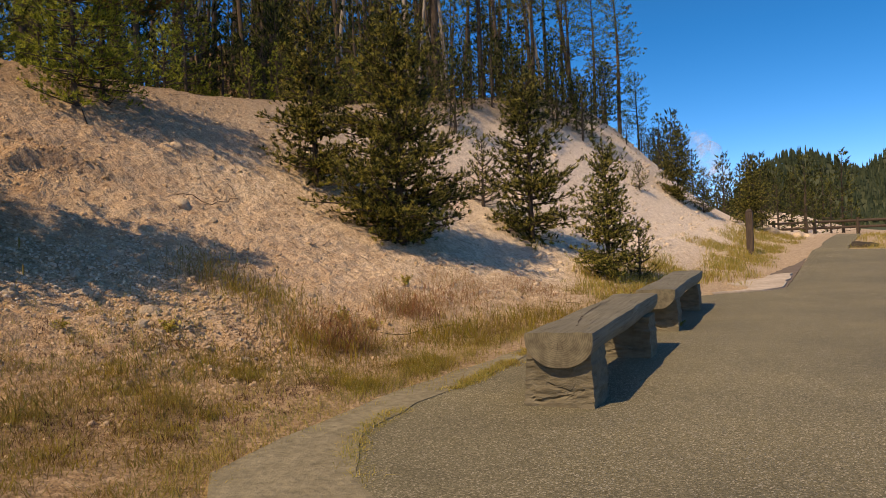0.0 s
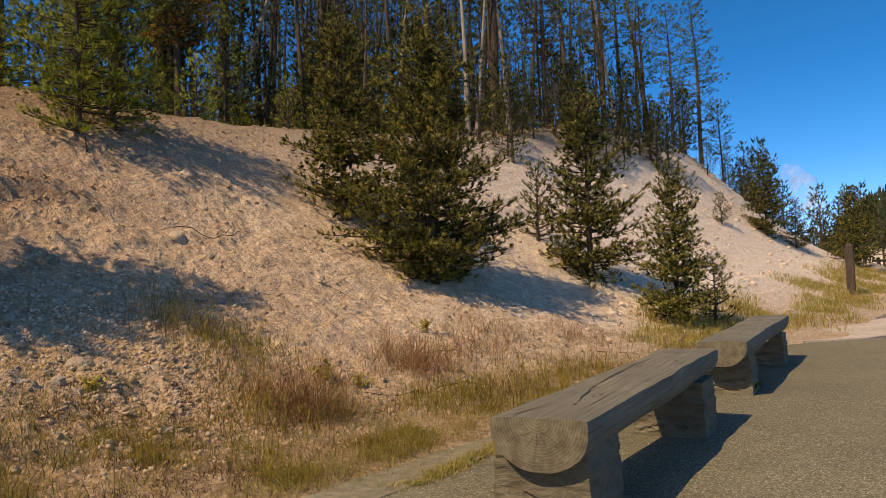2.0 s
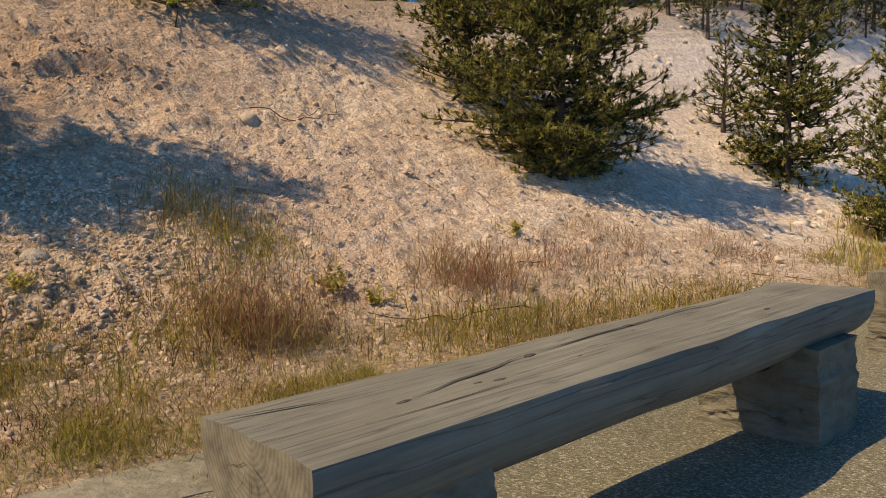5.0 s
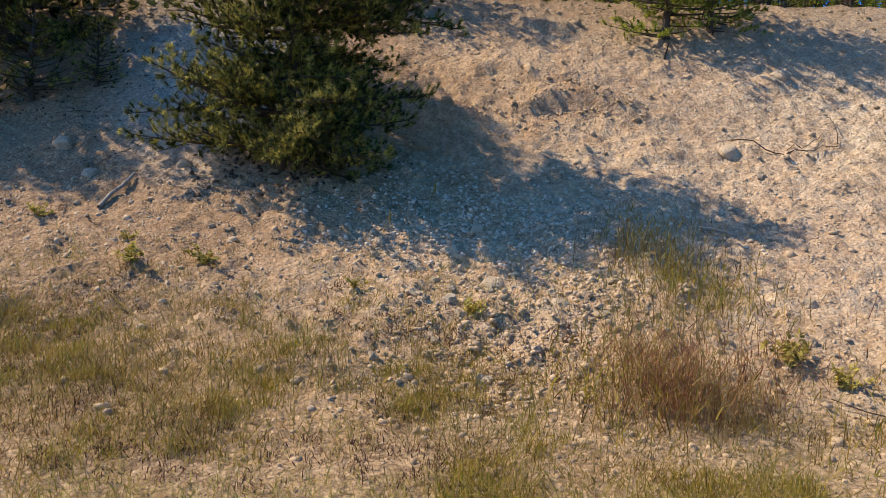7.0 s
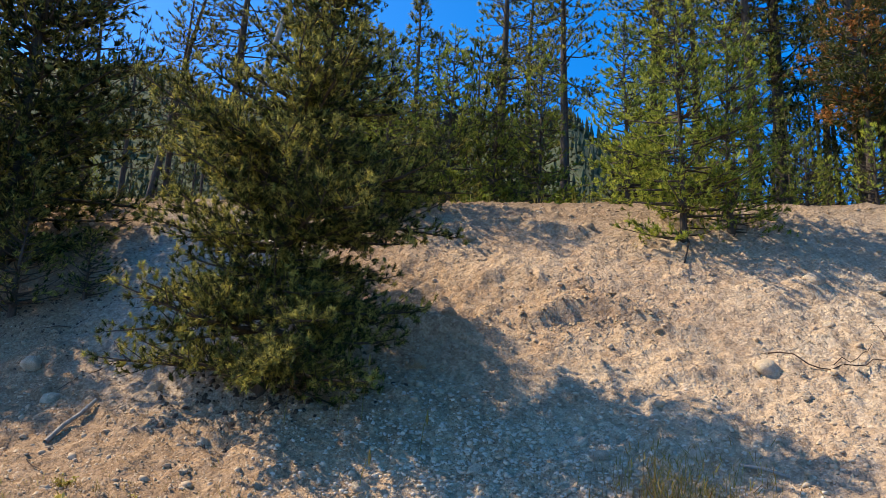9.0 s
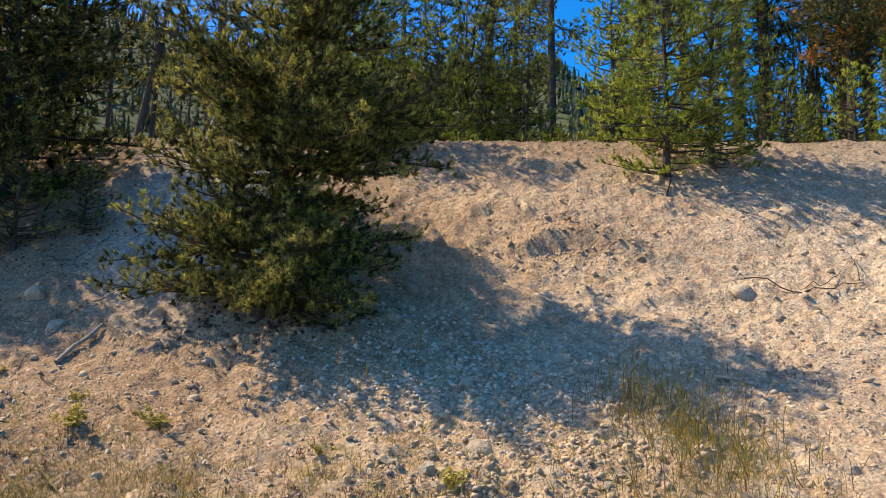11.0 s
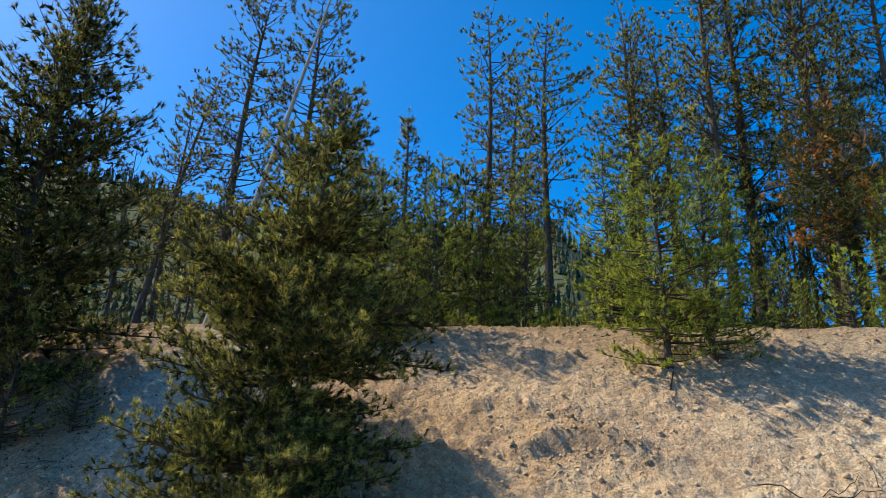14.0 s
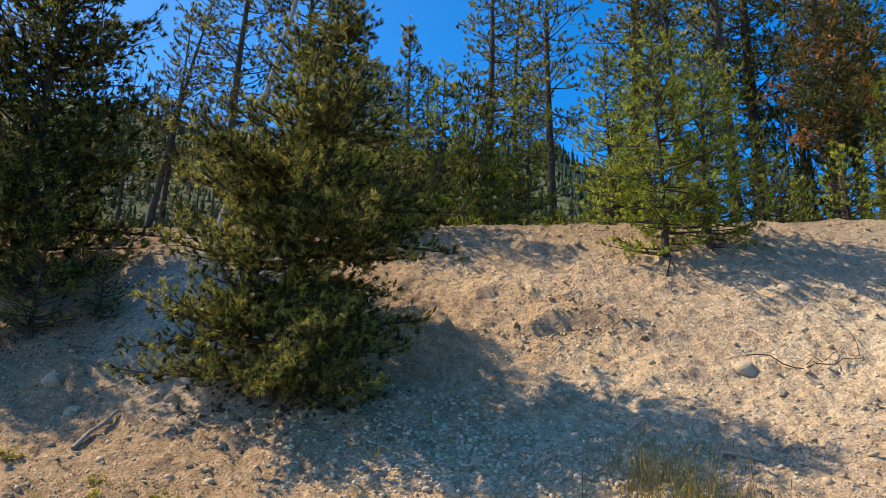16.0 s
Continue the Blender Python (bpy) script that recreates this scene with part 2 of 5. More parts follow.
    for scale, lo in ((42, 0.72), (15, 0.84)):
        v = n.new("ShaderNodeTexVoronoi")
        v.inputs["Scale"].default_value = scale
        l.new(warp, v.inputs["Vector"])
        dome = ramp(n, l, v.outputs["Distance"], [(0.0, (1, 1, 1)), (0.35, (0.85, 0.85, 0.85)), (0.75, (0, 0, 0))])
        one = n.new("ShaderNodeSeparateColor")
        l.new(v.outputs["Color"], one.inputs[0])
        shade = ramp(n, l, one.outputs[0], [(0.0, (lo, lo * 0.96, lo * 0.92)), (0.6, (1, 1, 1)), (1.0, (1.14, 1.14, 1.13))])
        col = mix(n, l, 0.9, col, shade.outputs[0], "MULTIPLY")
        clods.append(dome.outputs[0])
    l.new(col, b.inputs["Base Color"])
    h = mix(n, l, 0.35, mix(n, l, 0.55, clods[0], clods[1]), fine.outputs[0])
    lumps = noise_node(n, l, 9.0, 5, 0.65)
    under = n.new("ShaderNodeBump")
    under.inputs["Strength"].default_value, under.inputs["Distance"].default_value = 1.0, 0.06
    l.new(lumps.outputs[0], under.inputs["Height"])
    over = n.new("ShaderNodeBump")
    over.inputs["Strength"].default_value, over.inputs["Distance"].default_value = 1.0, 0.022
    l.new(h, over.inputs["Height"])
    l.new(under.outputs[0], over.inputs["Normal"])
    l.new(over.outputs[0], b.inputs["Normal"])
    return m


def simple(name, dark, light, scale, rough=0.85, bumps=0.4, stretch=None, spec=0.3, distance=0.01, coord="Object", vary=0.0):
    m, n, l, b = material(name)
    a = noise_node(n, l, scale, 6, 0.65, coord, stretch)
    c = noise_node(n, l, scale * 0.17, 3, 0.5, coord, stretch)
    r1 = ramp(n, l, a.outputs[0], [(0.3, dark), (0.7, light)])
    r2 = ramp(n, l, c.outputs[0], [(0.3, (0.72, 0.72, 0.72)), (0.7, (1.0, 1.0, 1.0))])
    col = mix(n, l, 0.8, r1.outputs[0], r2.outputs[0], "MULTIPLY")
    if vary:
        info = n.new("ShaderNodeObjectInfo")
        hs = n.new("ShaderNodeHueSaturation")
        v = n.new("ShaderNodeMapRange")
        v.inputs["To Min"].default_value, v.inputs["To Max"].default_value = 1 - vary, 1 + vary
        l.new(info.outputs["Random"], v.inputs["Value"])
        l.new(v.outputs[0], hs.inputs["Value"])
        l.new(col, hs.inputs["Color"])
        col = hs.outputs[0]
    l.new(col, b.inputs["Base Color"])
    b.inputs["Roughness"].default_value, b.inputs["Specular IOR Level"].default_value = rough, spec
    if bumps:
        bump(n, l, b, a.outputs[0], bumps, distance)
    return m


def leaf_material(name, dark, light, scale=1.2, through=0.35, vary=0.25, stops=None, skew=0.28, grain=0.45):
    """Needles and blades: thin, letting some light through, each a little different."""
    m, n, l, b = material(name)
    isl = n.new("ShaderNodeNewGeometry")
    big = noise_node(n, l, scale, 3)
    f = n.new("ShaderNodeMath")
    f.operation = "MULTIPLY_ADD"
    f.inputs[1].default_value = grain
    l.new(isl.outputs["Random Per Island"], f.inputs[0])
    g = n.new("ShaderNodeMath")
    g.operation = "SUBTRACT"
    g.inputs[1].default_value = grain / 2
    l.new(big.outputs[0], g.inputs[0])
    l.new(g.outputs[0], f.inputs[2])
    r = ramp(n, l, f.outputs[0], stops or [(skew, dark), (skew + 0.5, light)])
    info = n.new("ShaderNodeObjectInfo")
    v = n.new("ShaderNodeMapRange")
    v.inputs["To Min"].default_value, v.inputs["To Max"].default_value = 1 - vary, 1 + vary
    l.new(info.outputs["Random"], v.inputs["Value"])
    hs = n.new("ShaderNodeHueSaturation")
    l.new(v.outputs[0], hs.inputs["Value"])
    l.new(r.outputs[0], hs.inputs["Color"])
    l.new(hs.outputs[0], b.inputs["Base Color"])
    b.inputs["Roughness"].default_value, b.inputs["Specular IOR Level"].default_value = 0.65, 0.12
    t = n.new("ShaderNodeBsdfTranslucent")
    l.new(hs.outputs[0], t.inputs["Color"])
    mx = n.new("ShaderNodeMixShader")
    mx.inputs[0].default_value = through
    l.new(b.outputs[0], mx.inputs[1])
    l.new(t.outputs[0], mx.inputs[2])
    l.new(mx.outputs[0], n["Material Output"].inputs["Surface"])
    return m


def asphalt_material():
    m, n, l, b = material("worn_asphalt")
    tc = n.new("ShaderNodeTexCoord")
    vor = n.new("ShaderNodeTexVoronoi")
    vor.inputs["Scale"].default_value = 130
    l.new(tc.outputs["Object"], vor.inputs["Vector"])
    hs = n.new("ShaderNodeSeparateColor")
    l.new(vor.outputs["Color"], hs.inputs[0])
    grit = ramp(n, l, hs.outputs[0], [(0.0, (0.095, 0.086, 0.050)), (0.5, (0.165, 0.151, 0.090)), (0.85, (0.238, 0.217, 0.138)), (1.0, (0.42, 0.385, 0.29))])
    big = noise_node(n, l, 0.5, 5)
    patch = ramp(n, l, big.outputs[0], [(0.35, (0.8, 0.8, 0.8)), (0.65, (1.12, 1.1, 1.05))])
    col = mix(n, l, 1.0, grit.outputs[0], patch.outputs[0], "MULTIPLY")
    l.new(col, b.inputs["Base Color"])
    b.inputs["Roughness"].default_value, b.inputs["Specular IOR Level"].default_value = 0.85, 0.3
    bump(n, l, b, vor.outputs["Distance"], 0.7, 0.006)
    return m


def log_material(name, end=False):
    """Weathered half-log: grain along y, or growth rings on the sawn end."""
    m, n, l, b = material(name)
    tc = n.new("ShaderNodeTexCoord")
    if end:
        w = n.new("ShaderNodeTexWave")
        w.wave_type, w.rings_direction = "RINGS", "Y"
        w.inputs["Scale"].default_value, w.inputs["Distortion"].default_value = 22, 4.5
        w.inputs["Detail"].default_value, w.inputs["Detail Scale"].default_value = 2, 1.0
        l.new(tc.outputs["Object"], w.inputs["Vector"])
        r = ramp(n, l, w.outputs[0], [(0.1, (0.155, 0.138, 0.095)), (0.9, (0.198, 0.178, 0.122))])
        stain = noise_node(n, l, 11, 8, 0.7)
        st = ramp(n, l, stain.outputs[0], [(0.35, (0.5, 0.48, 0.46)), (0.65, (1.15, 1.12, 1.05))])
        col = mix(n, l, 1.0, r.outputs[0], st.outputs[0], "MULTIPLY")
        height = stain.outputs[0]
    else:
        g = noise_node(n, l, 1.0, 8, 0.7, "Object", (46, 1.6, 46))
        cr = noise_node(n, l, 1.0, 3, 0.5, "Object", (17, 0.55, 17))
        gr = ramp(n, l, g.outputs[0], [(0.28, (0.122, 0.116, 0.086)), (0.5, (0.185, 0.177, 0.132)), (0.72, (0.25, 0.24, 0.182))])
        ck = ramp(n, l, cr.outputs[0], [(0.485, (1, 1, 1)), (0.5, (0.3, 0.27, 0.24)), (0.515, (1, 1, 1))])
        big = noise_node(n, l, 1.6, 4)
        bl = ramp(n, l, big.outputs[0], [(0.35, (0.72, 0.7, 0.68)), (0.65, (1.08, 1.06, 1.02))])
        col = mix(n, l, 0.55, mix(n, l, 1.0, gr.outputs[0], bl.outputs[0], "MULTIPLY"), ck.outputs[0], "MULTIPLY")
        height = mix(n, l, 0.6, g.outputs[0], ck.outputs[0])
    l.new(col, b.inputs["Base Color"])
    b.inputs["Roughness"].default_value, b.inputs["Specular IOR Level"].default_value = 0.8, 0.25
    bump(n, l, b, height, 0.55, 0.006)
    return m


SOIL = soil_material()
ASPHALT = asphalt_material()
CONCRETE = simple("old_kerb_concrete", (0.175, 0.155, 0.098), (0.33, 0.292, 0.19), 16, 0.9, 1.0, None, 0.3, 0.02)
SAND = simple("white_sand", (0.42, 0.35, 0.27), (0.60, 0.52, 0.42), 10, 0.95, 0.5)
BRICKS = simple("brown_edge_paving", (0.13, 0.10, 0.075), (0.22, 0.175, 0.13), 12, 0.9, 0.4)
LOG = log_material("weathered_log")
LOG_END = log_material("sawn_log_end", True)
KNOT = simple("dark_knot", (0.03, 0.024, 0.018), (0.12, 0.095, 0.07), 60, 0.9, 0.4)
STONE = simple("grey_green_stone", (0.115, 0.10, 0.066), (0.235, 0.205, 0.137), 7, 0.9, 0.9, (1, 1, 2.2), 0.2, 0.03)
CLOD = simple("soil_clod", (0.38, 0.265, 0.155), (0.57, 0.42, 0.265), 12, 0.95, 0.9, None, 0.15, 0.03)
ROCK = simple("pale_rock", (0.48, 0.365, 0.245), (0.74, 0.61, 0.445), 12, 0.95, 0.8, None, 0.15, 0.03, "Object", 0.18)
GRAVEL = leaf_material("pale_gravel", (0.34, 0.24, 0.145), (0.52, 0.385, 0.25), 2.0, 0.0, 0.05, None, 0.1)
CHALK = leaf_material("chalky_gravel", (0.42, 0.33, 0.23), (0.64, 0.52, 0.385), 2.0, 0.0, 0.05, None, 0.1)
BARK = simple("grey_brown_bark", (0.04, 0.032, 0.026), (0.15, 0.115, 0.085), 14, 0.95, 0.9, (1, 1, 0.25), 0.15, 0.03, "Object", 0.2)
DEADWOOD = simple("bleached_dead_wood", (0.24, 0.20, 0.16), (0.46, 0.41, 0.34), 18, 0.9, 0.6, (1, 1, 0.15), 0.2)
TWIG = simple("brown_twig", (0.055, 0.033, 0.023), (0.14, 0.09, 0.058), 20, 0.9, 0.3)
POST = simple("dark_stained_post", (0.045, 0.032, 0.024), (0.11, 0.08, 0.058), 9, 0.85, 0.5, (4, 4, 0.4))
# Dark and bright stops stand for shaded needles and sunlit tips of near crowns
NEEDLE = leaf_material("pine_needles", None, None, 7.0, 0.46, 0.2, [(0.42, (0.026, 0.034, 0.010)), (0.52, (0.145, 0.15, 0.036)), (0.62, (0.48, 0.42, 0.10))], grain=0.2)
# Darker copy of NEEDLE: dimness of the wood behind put into the colour
NEEDLE_SHADED = leaf_material("shaded_pine_needles", None, None, 2.0, 0.35, 0.25, [(0.4, (0.015, 0.022, 0.008)), (0.52, (0.065, 0.08, 0.022)), (0.63, (0.22, 0.22, 0.055))], grain=0.2)
NEEDLE_YOUNG = leaf_material("young_pine_needles", None, None, 5.0, 0.45, 0.25, [(0.36, (0.055, 0.085, 0.013)), (0.48, (0.20, 0.245, 0.034)), (0.62, (0.50, 0.51, 0.08))], grain=0.22)
NEEDLE_DRY = leaf_material("rusty_pine_needles", None, None, 0.7, 0.15, 0.1, [(0.46, (0.06, 0.075, 0.018)), (0.54, (0.14, 0.12, 0.03)), (0.62, (0.46, 0.19, 0.05))], grain=0.2)
FAR_NEEDLE = leaf_material("far_forest", (0.028, 0.044, 0.022), (0.07, 0.088, 0.045), 0.02, 0.15, 0.1)
DRY_GRASS = leaf_material("dry_grass_blades", None, None, 1.1, 0.35, 0.1, [(0.08, (0.085, 0.042, 0.022)), (0.3, (0.20, 0.125, 0.04)), (0.5, (0.35, 0.255, 0.075)), (0.66, (0.18, 0.165, 0.04))])
GREEN_GRASS = leaf_material("green_grass_blades", None, None, 1.4, 0.35, 0.1, [(0.08, (0.16, 0.08, 0.03)), (0.3, (0.30, 0.215, 0.06)), (0.52, (0.47, 0.385, 0.11)), (0.72, (0.20, 0.205, 0.045))])
OLIVE_GRASS = leaf_material("olive_grass_blades", None, None, 2.2, 0.3, 0.1, [(0.12, (0.075, 0.034, 0.022)), (0.32, (0.19, 0.135, 0.025)), (0.55, (0.36, 0.27, 0.04)), (0.75, (0.19, 0.185, 0.03))])
RED_STEM = leaf_material("russet_stems", None, None, 2.4, 0.3, 0.1, [(0.1, (0.09, 0.036, 0.024)), (0.3, (0.25, 0.095, 0.055)), (0.5, (0.38, 0.22, 0.09)), (0.75, (0.22, 0.18, 0.055))])
RUSSET_MAT = leaf_material("withered_plants", (0.06, 0.03, 0.024), (0.20, 0.105, 0.065), 3.0, 0.2, 0.1)
WEED_LEAF = leaf_material("weed_leaves", None, None, 9.0, 0.3, 0.15, [(0.15, (0.20, 0.15, 0.04)), (0.4, (0.34, 0.28, 0.06)), (0.7, (0.52, 0.44, 0.12))])
SHRUB_LEAF = leaf_material("shrub_leaves", (0.05, 0.085, 0.012), (0.24, 0.27, 0.04), 2.0, 0.35)

# ---- ground: one sheet to the horizon, closest mesh where the camera passes ----
def graded(lo, hi, step, reach, grow):
    core = list(np.arange(lo, hi + step / 2, step))
    d, p, up, down = step, core[-1], [], []
    while p < reach:
        d *= grow
        p += d
        up.append(p)
    d, p = step, core[0]
    while p > -reach:
        d *= grow
        p -= d
        down.append(p)
    return np.array(down[::-1] + core + up)


ge, gs = graded(1.2, 9.6, 0.038, 3000, 1.09), graded(2.8, 10.6, 0.038, 3000, 1.09)
E, S = np.meshgrid(ge, gs, indexing="ij")
X, Y = xy(E, S)
Z = land(E, S) + relief(E, S)
rows_n, cols_n = E.shape
idx = np.arange(rows_n * cols_n).reshape(rows_n, cols_n)
quads = np.stack([idx[:-1, :-1], idx[1:, :-1], idx[1:, 1:], idx[:-1, 1:]], -1).reshape(-1, 4)[:, ::-1]
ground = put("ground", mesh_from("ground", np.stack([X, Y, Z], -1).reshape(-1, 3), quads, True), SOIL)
tagged(ground, "pale pinkish crumbled soil bank above a paved path", "ground", kind="structure")


# ---- paving ----
LEFT = ((-12, 2.6, 3.3, 4.0, 4.7, 6.2, 8.2, 15.2, 16.4, 30, 50), (-1.2, -0.4, 0.75, 1.5, 1.74, 1.84, 2.2, 2.1, 0.8, 1.8, 2.4))


def left_edge(e):
    """Where the asphalt ends towards the bank."""
    return sum(np.interp(np.asarray(e) + d, *LEFT) for d in (-0.4, -0.2, 0, 0.2, 0.4)) / 5




def kerb_edge(e):
    return np.interp(e, (-12, 2.6, 3.3, 4.0, 4.7, 6.2, 8.2, 15.2), (-0.6, 0.9, 1.72, 1.92, 2.02, 2.14, 2.46, 2.3))


def strip(name, inner, outer, lo, hi, step, material_, lift, cross, rough=0.0, seed=1):
    """A paved strip with a lip, between two lines beside the path."""
    ee = step if isinstance(step, np.ndarray) else np.arange(lo, hi + step / 2, step)
    uu = np.concatenate([[0], np.linspace(0, 1, cross), [1]])
    Eg, U = np.meshgrid(ee, uu, indexing="ij")
    a, b = inner(Eg), outer(Eg)
    Sg = a + (b - a) * U
    Zg = land(Eg, np.minimum(Sg, 0.0)) + lift + rough * (fbm(Eg * 3, Sg * 5, seed, 3) - 0.5)
    Zg[:, 0] -= 0.06
    Zg[:, -1] -= 0.06
    Xg, Yg = xy(Eg, Sg)
    r, c = Eg.shape
    k = np.arange(r * c).reshape(r, c)
    q = np.stack([k[:-1, :-1], k[1:, :-1], k[1:, 1:], k[:-1, 1:]], -1).reshape(-1, 4)[:, ::-1]
    return put(name, mesh_from(name, np.stack([Xg, Yg, Zg], -1).reshape(-1, 3), q, False), material_)


def right_edge(e):
    return np.interp(e, (-14, 28, 30.5, 50), (-16, -16, 0.7, 1.2))


road = strip("pavement", right_edge, lambda e: left_edge(e) + 0.02 * (vnoise(e * 4, e * 0, 5) - 0.5), -14, 46, np.concatenate([np.arange(-14, 2, 0.5), np.arange(2, 9, 0.06), np.arange(9, 46.1, 0.4)]), ASPHALT, 0.016, 26, 0.008)
tagged(road, "worn grey-brown asphalt path with loose grit", "pavement", kind="structure")
kerb = strip("trim", lambda e: left_edge(e) - 0.12 + 0.06 * vnoise(e * 3.1, e * 0, 15), lambda e: kerb_edge(e) + 0.05 * (vnoise(e * 2.3, e * 0, 9) - 0.5), 0.6, 8.6, 0.06, CONCRETE, 0.0205, 12, 0.010, 4)
tagged(kerb, "flush weathered concrete kerb between asphalt and dry grass", "kerb", kind="structure")
sand = strip("ground", lambda e: left_edge(e) + 0.05 + 0.1 * vnoise(e * 2, e * 0, 3), lambda e: left_edge(e) + 0.1 + 1.0 * np.sin(np.clip((e - 15.4) / 5.2, 0, 1) * np.pi) ** 0.6 * (0.6 + 0.7 * vnoise(e * 1.3, e * 0, 12)), 15.4, 20.6, 0.1, SAND, 0.035, 8, 0.02, 9)
tagged(sand, "bare white sandy patch between grass and path", "sand", kind="structure")
edge = strip("trim", lambda e: left_edge(e) + 0.02, lambda e: left_edge(e) + 0.62, 16.4, 31, 0.2, BRICKS, 0.003, 6, 0.006, 8)
tagged(edge, "brown paved edging strip beside the path", "edging", kind="structure")


# ---- benches: half-log seat on two rough stone blocks ----
def log_seat(length, width, depth, seed):
    """Half-round log lying along y, flat top at z = 0; the two ends are sawn."""
    bm = bmesh.new()
    steps, arc = 44, 14
    rings = []
    for i in range(steps + 1):
        y = length * i / steps
        w = width / 2 * (1 + 0.05 * math.sin(y * 1.7 + seed) + 0.03 * math.sin(y * 4.1 + 2 * seed))
        d = depth * (1 + 0.05 * math.sin(y * 2.3 + seed * 3))
        ring = []
        for k in range(7):
            u = -1 + 2 * k / 6
            nz = noise.noise((u * 2 + seed, y * 2.2, 0.3)) * 0.006
            wob = 0.012 * noise.noise((u * 3, y * 3, seed)) if k in (0, 6) else 0
            ring.append(bm.verts.new((u * w * 0.99 + wob, y, nz - (0.008 if k in (0, 6) else 0))))
        for k in range(arc + 1):
            a = math.pi * k / arc
            r = 1 + 0.05 * noise.noise((math.cos(a) * 2, y * 1.5, seed + 4))
            ring.append(bm.verts.new((math.cos(a) * w * r, y, -0.035 - math.sin(a) ** 0.8 * (d - 0.035) * r)))
        rings.append(ring)
    n = len(rings[0])
    for a, b in zip(rings, rings[1:]):
        for k in range(n):
            bm.faces.new((a[k], a[(k + 1) % n], b[(k + 1) % n], b[k]))
    for ring in (rings[0], rings[-1]):
        mid = bm.verts.new((0.0, ring[0].co.y, -depth * 0.3))
        for k in range(n):
            f = bm.faces.new((ring[k], ring[(k + 1) % n], mid))
            f.material_index = 1
    return bm


def stone_block(w, d, h, notch_w, notch_d, seed):
    """Split stone with a hollow on top that the log lies in."""
    bm = bmesh.new()
    nx, ny, nzs = 26, 8, 26
    grid = {}

    def vert(i, j, k):
        if (i, j, k) in grid:
            return grid[i, j, k]
        u, v, t = -1 + 2 * i / nx, -1 + 2 * j / ny, k / nzs
        top = h - notch_d * max(0.0, 1 - (u * w / notch_w) ** 2) ** 0.6
        x, y, z = u * w / 2, v * d / 2, t * top
        p = Vector((x, y, z))
        layer = 0.006 * noise.noise((seed, 0.4 * x, z * 30)) + 0.014 * noise.noise((x * 5 + seed, y * 5, z * 9))
        if abs(u) == 1:
            p.x += math.copysign(layer * 1.6, u) - 0.02 * math.copysign(t * t, u)
        if abs(v) == 1:
            p.y += math.copysign(layer * 1.6, v)
            for line, lo, hi in ((0.09, -0.2, 0.12), (0.16, -0.08, 0.18)):
                gap = abs(z - line - 0.022 * math.sin(x * 13 + seed + line * 40) - 0.01 * noise.noise((x * 20, seed, line)))
                if gap < 0.013 and lo < x < hi:
                    p.y -= math.copysign(0.02 * (1 - gap / 0.013), v)
        if k == nzs:
            p.z += 0.01 * noise.noise((x * 9, y * 9, seed))
        grid[i, j, k] = bm.verts.new(p)
        return grid[i, j, k]

    for i in range(nx):
        for j in range(ny):
            for k in (0, nzs):
                bm.faces.new((vert(i, j, k), vert(i + 1, j, k), vert(i + 1, j + 1, k), vert(i, j + 1, k)))
    for i in range(nx):
        for k in range(nzs):
            for j in (0, ny):
                bm.faces.new((vert(i, j, k), vert(i + 1, j, k), vert(i + 1, j, k + 1), vert(i, j, k + 1)))
    for j in range(ny):
        for k in range(nzs):
            for i in (0, nx):
                bm.faces.new((vert(i, j, k), vert(i, j + 1, k), vert(i, j + 1, k + 1), vert(i, j, k + 1)))
    return bm


def bench(at, heading, length, seed, supports, knots, label):
    top, width, depth = 0.54, 0.445, 0.24
    root = empty("log_bench", pose(*at, 0, 0, heading), label, "bench", "log benches beside the path")
    seat = part("seat", log_seat(length, width, depth, seed), LOG, root, "weathered half-log seat with sawn ends")
    seat.data.materials.append(LOG_END)
    seat.location, seat.rotation_euler = (0, 0, top), (radians(1.0), radians(-1.0), 0)
    for k, (y, w, d) in enumerate(supports):
        bm = stone_block(w, d, top - 0.12, 0.23, 0.125, seed * 3 + k)
        ob = part("support", bm, STONE, root, "rough grey-green stone block")
        ob.location = (-0.022, y + 0.04, -0.01)
    for x, y, r, a in knots:
        bm = bmesh.new()
        bmesh.ops.create_uvsphere(bm, u_segments=12, v_segments=6, radius=1, matrix=Matrix.Diagonal((r * 0.45, r * 1.25, 0.0028, 1)))
        ob = part("knot", bm, KNOT, seat, "dark knot in the wood", True)
        ob.location, ob.rotation_euler = (x, y, 0.0), (0, 0, a)
    return root


def crack(parent, pts, width):
    """A drying crack: a narrow dark sunk seam."""
    bm = bmesh.new()
    left, right = [], []
    for i, (x, y) in enumerate(pts):
        w = width * math.sin(math.pi * (i + 0.4) / (len(pts) - 0.2)) / 2
        left.append(bm.verts.new((x - w, y, 0.0045)))
        right.append(bm.verts.new((x + w, y, 0.0045)))
    for i in range(len(pts) - 1):
        bm.faces.new((left[i], right[i], right[i + 1], left[i + 1]))
    ob = part("crack", bm, KNOT, parent, "dark drying crack")
    return ob


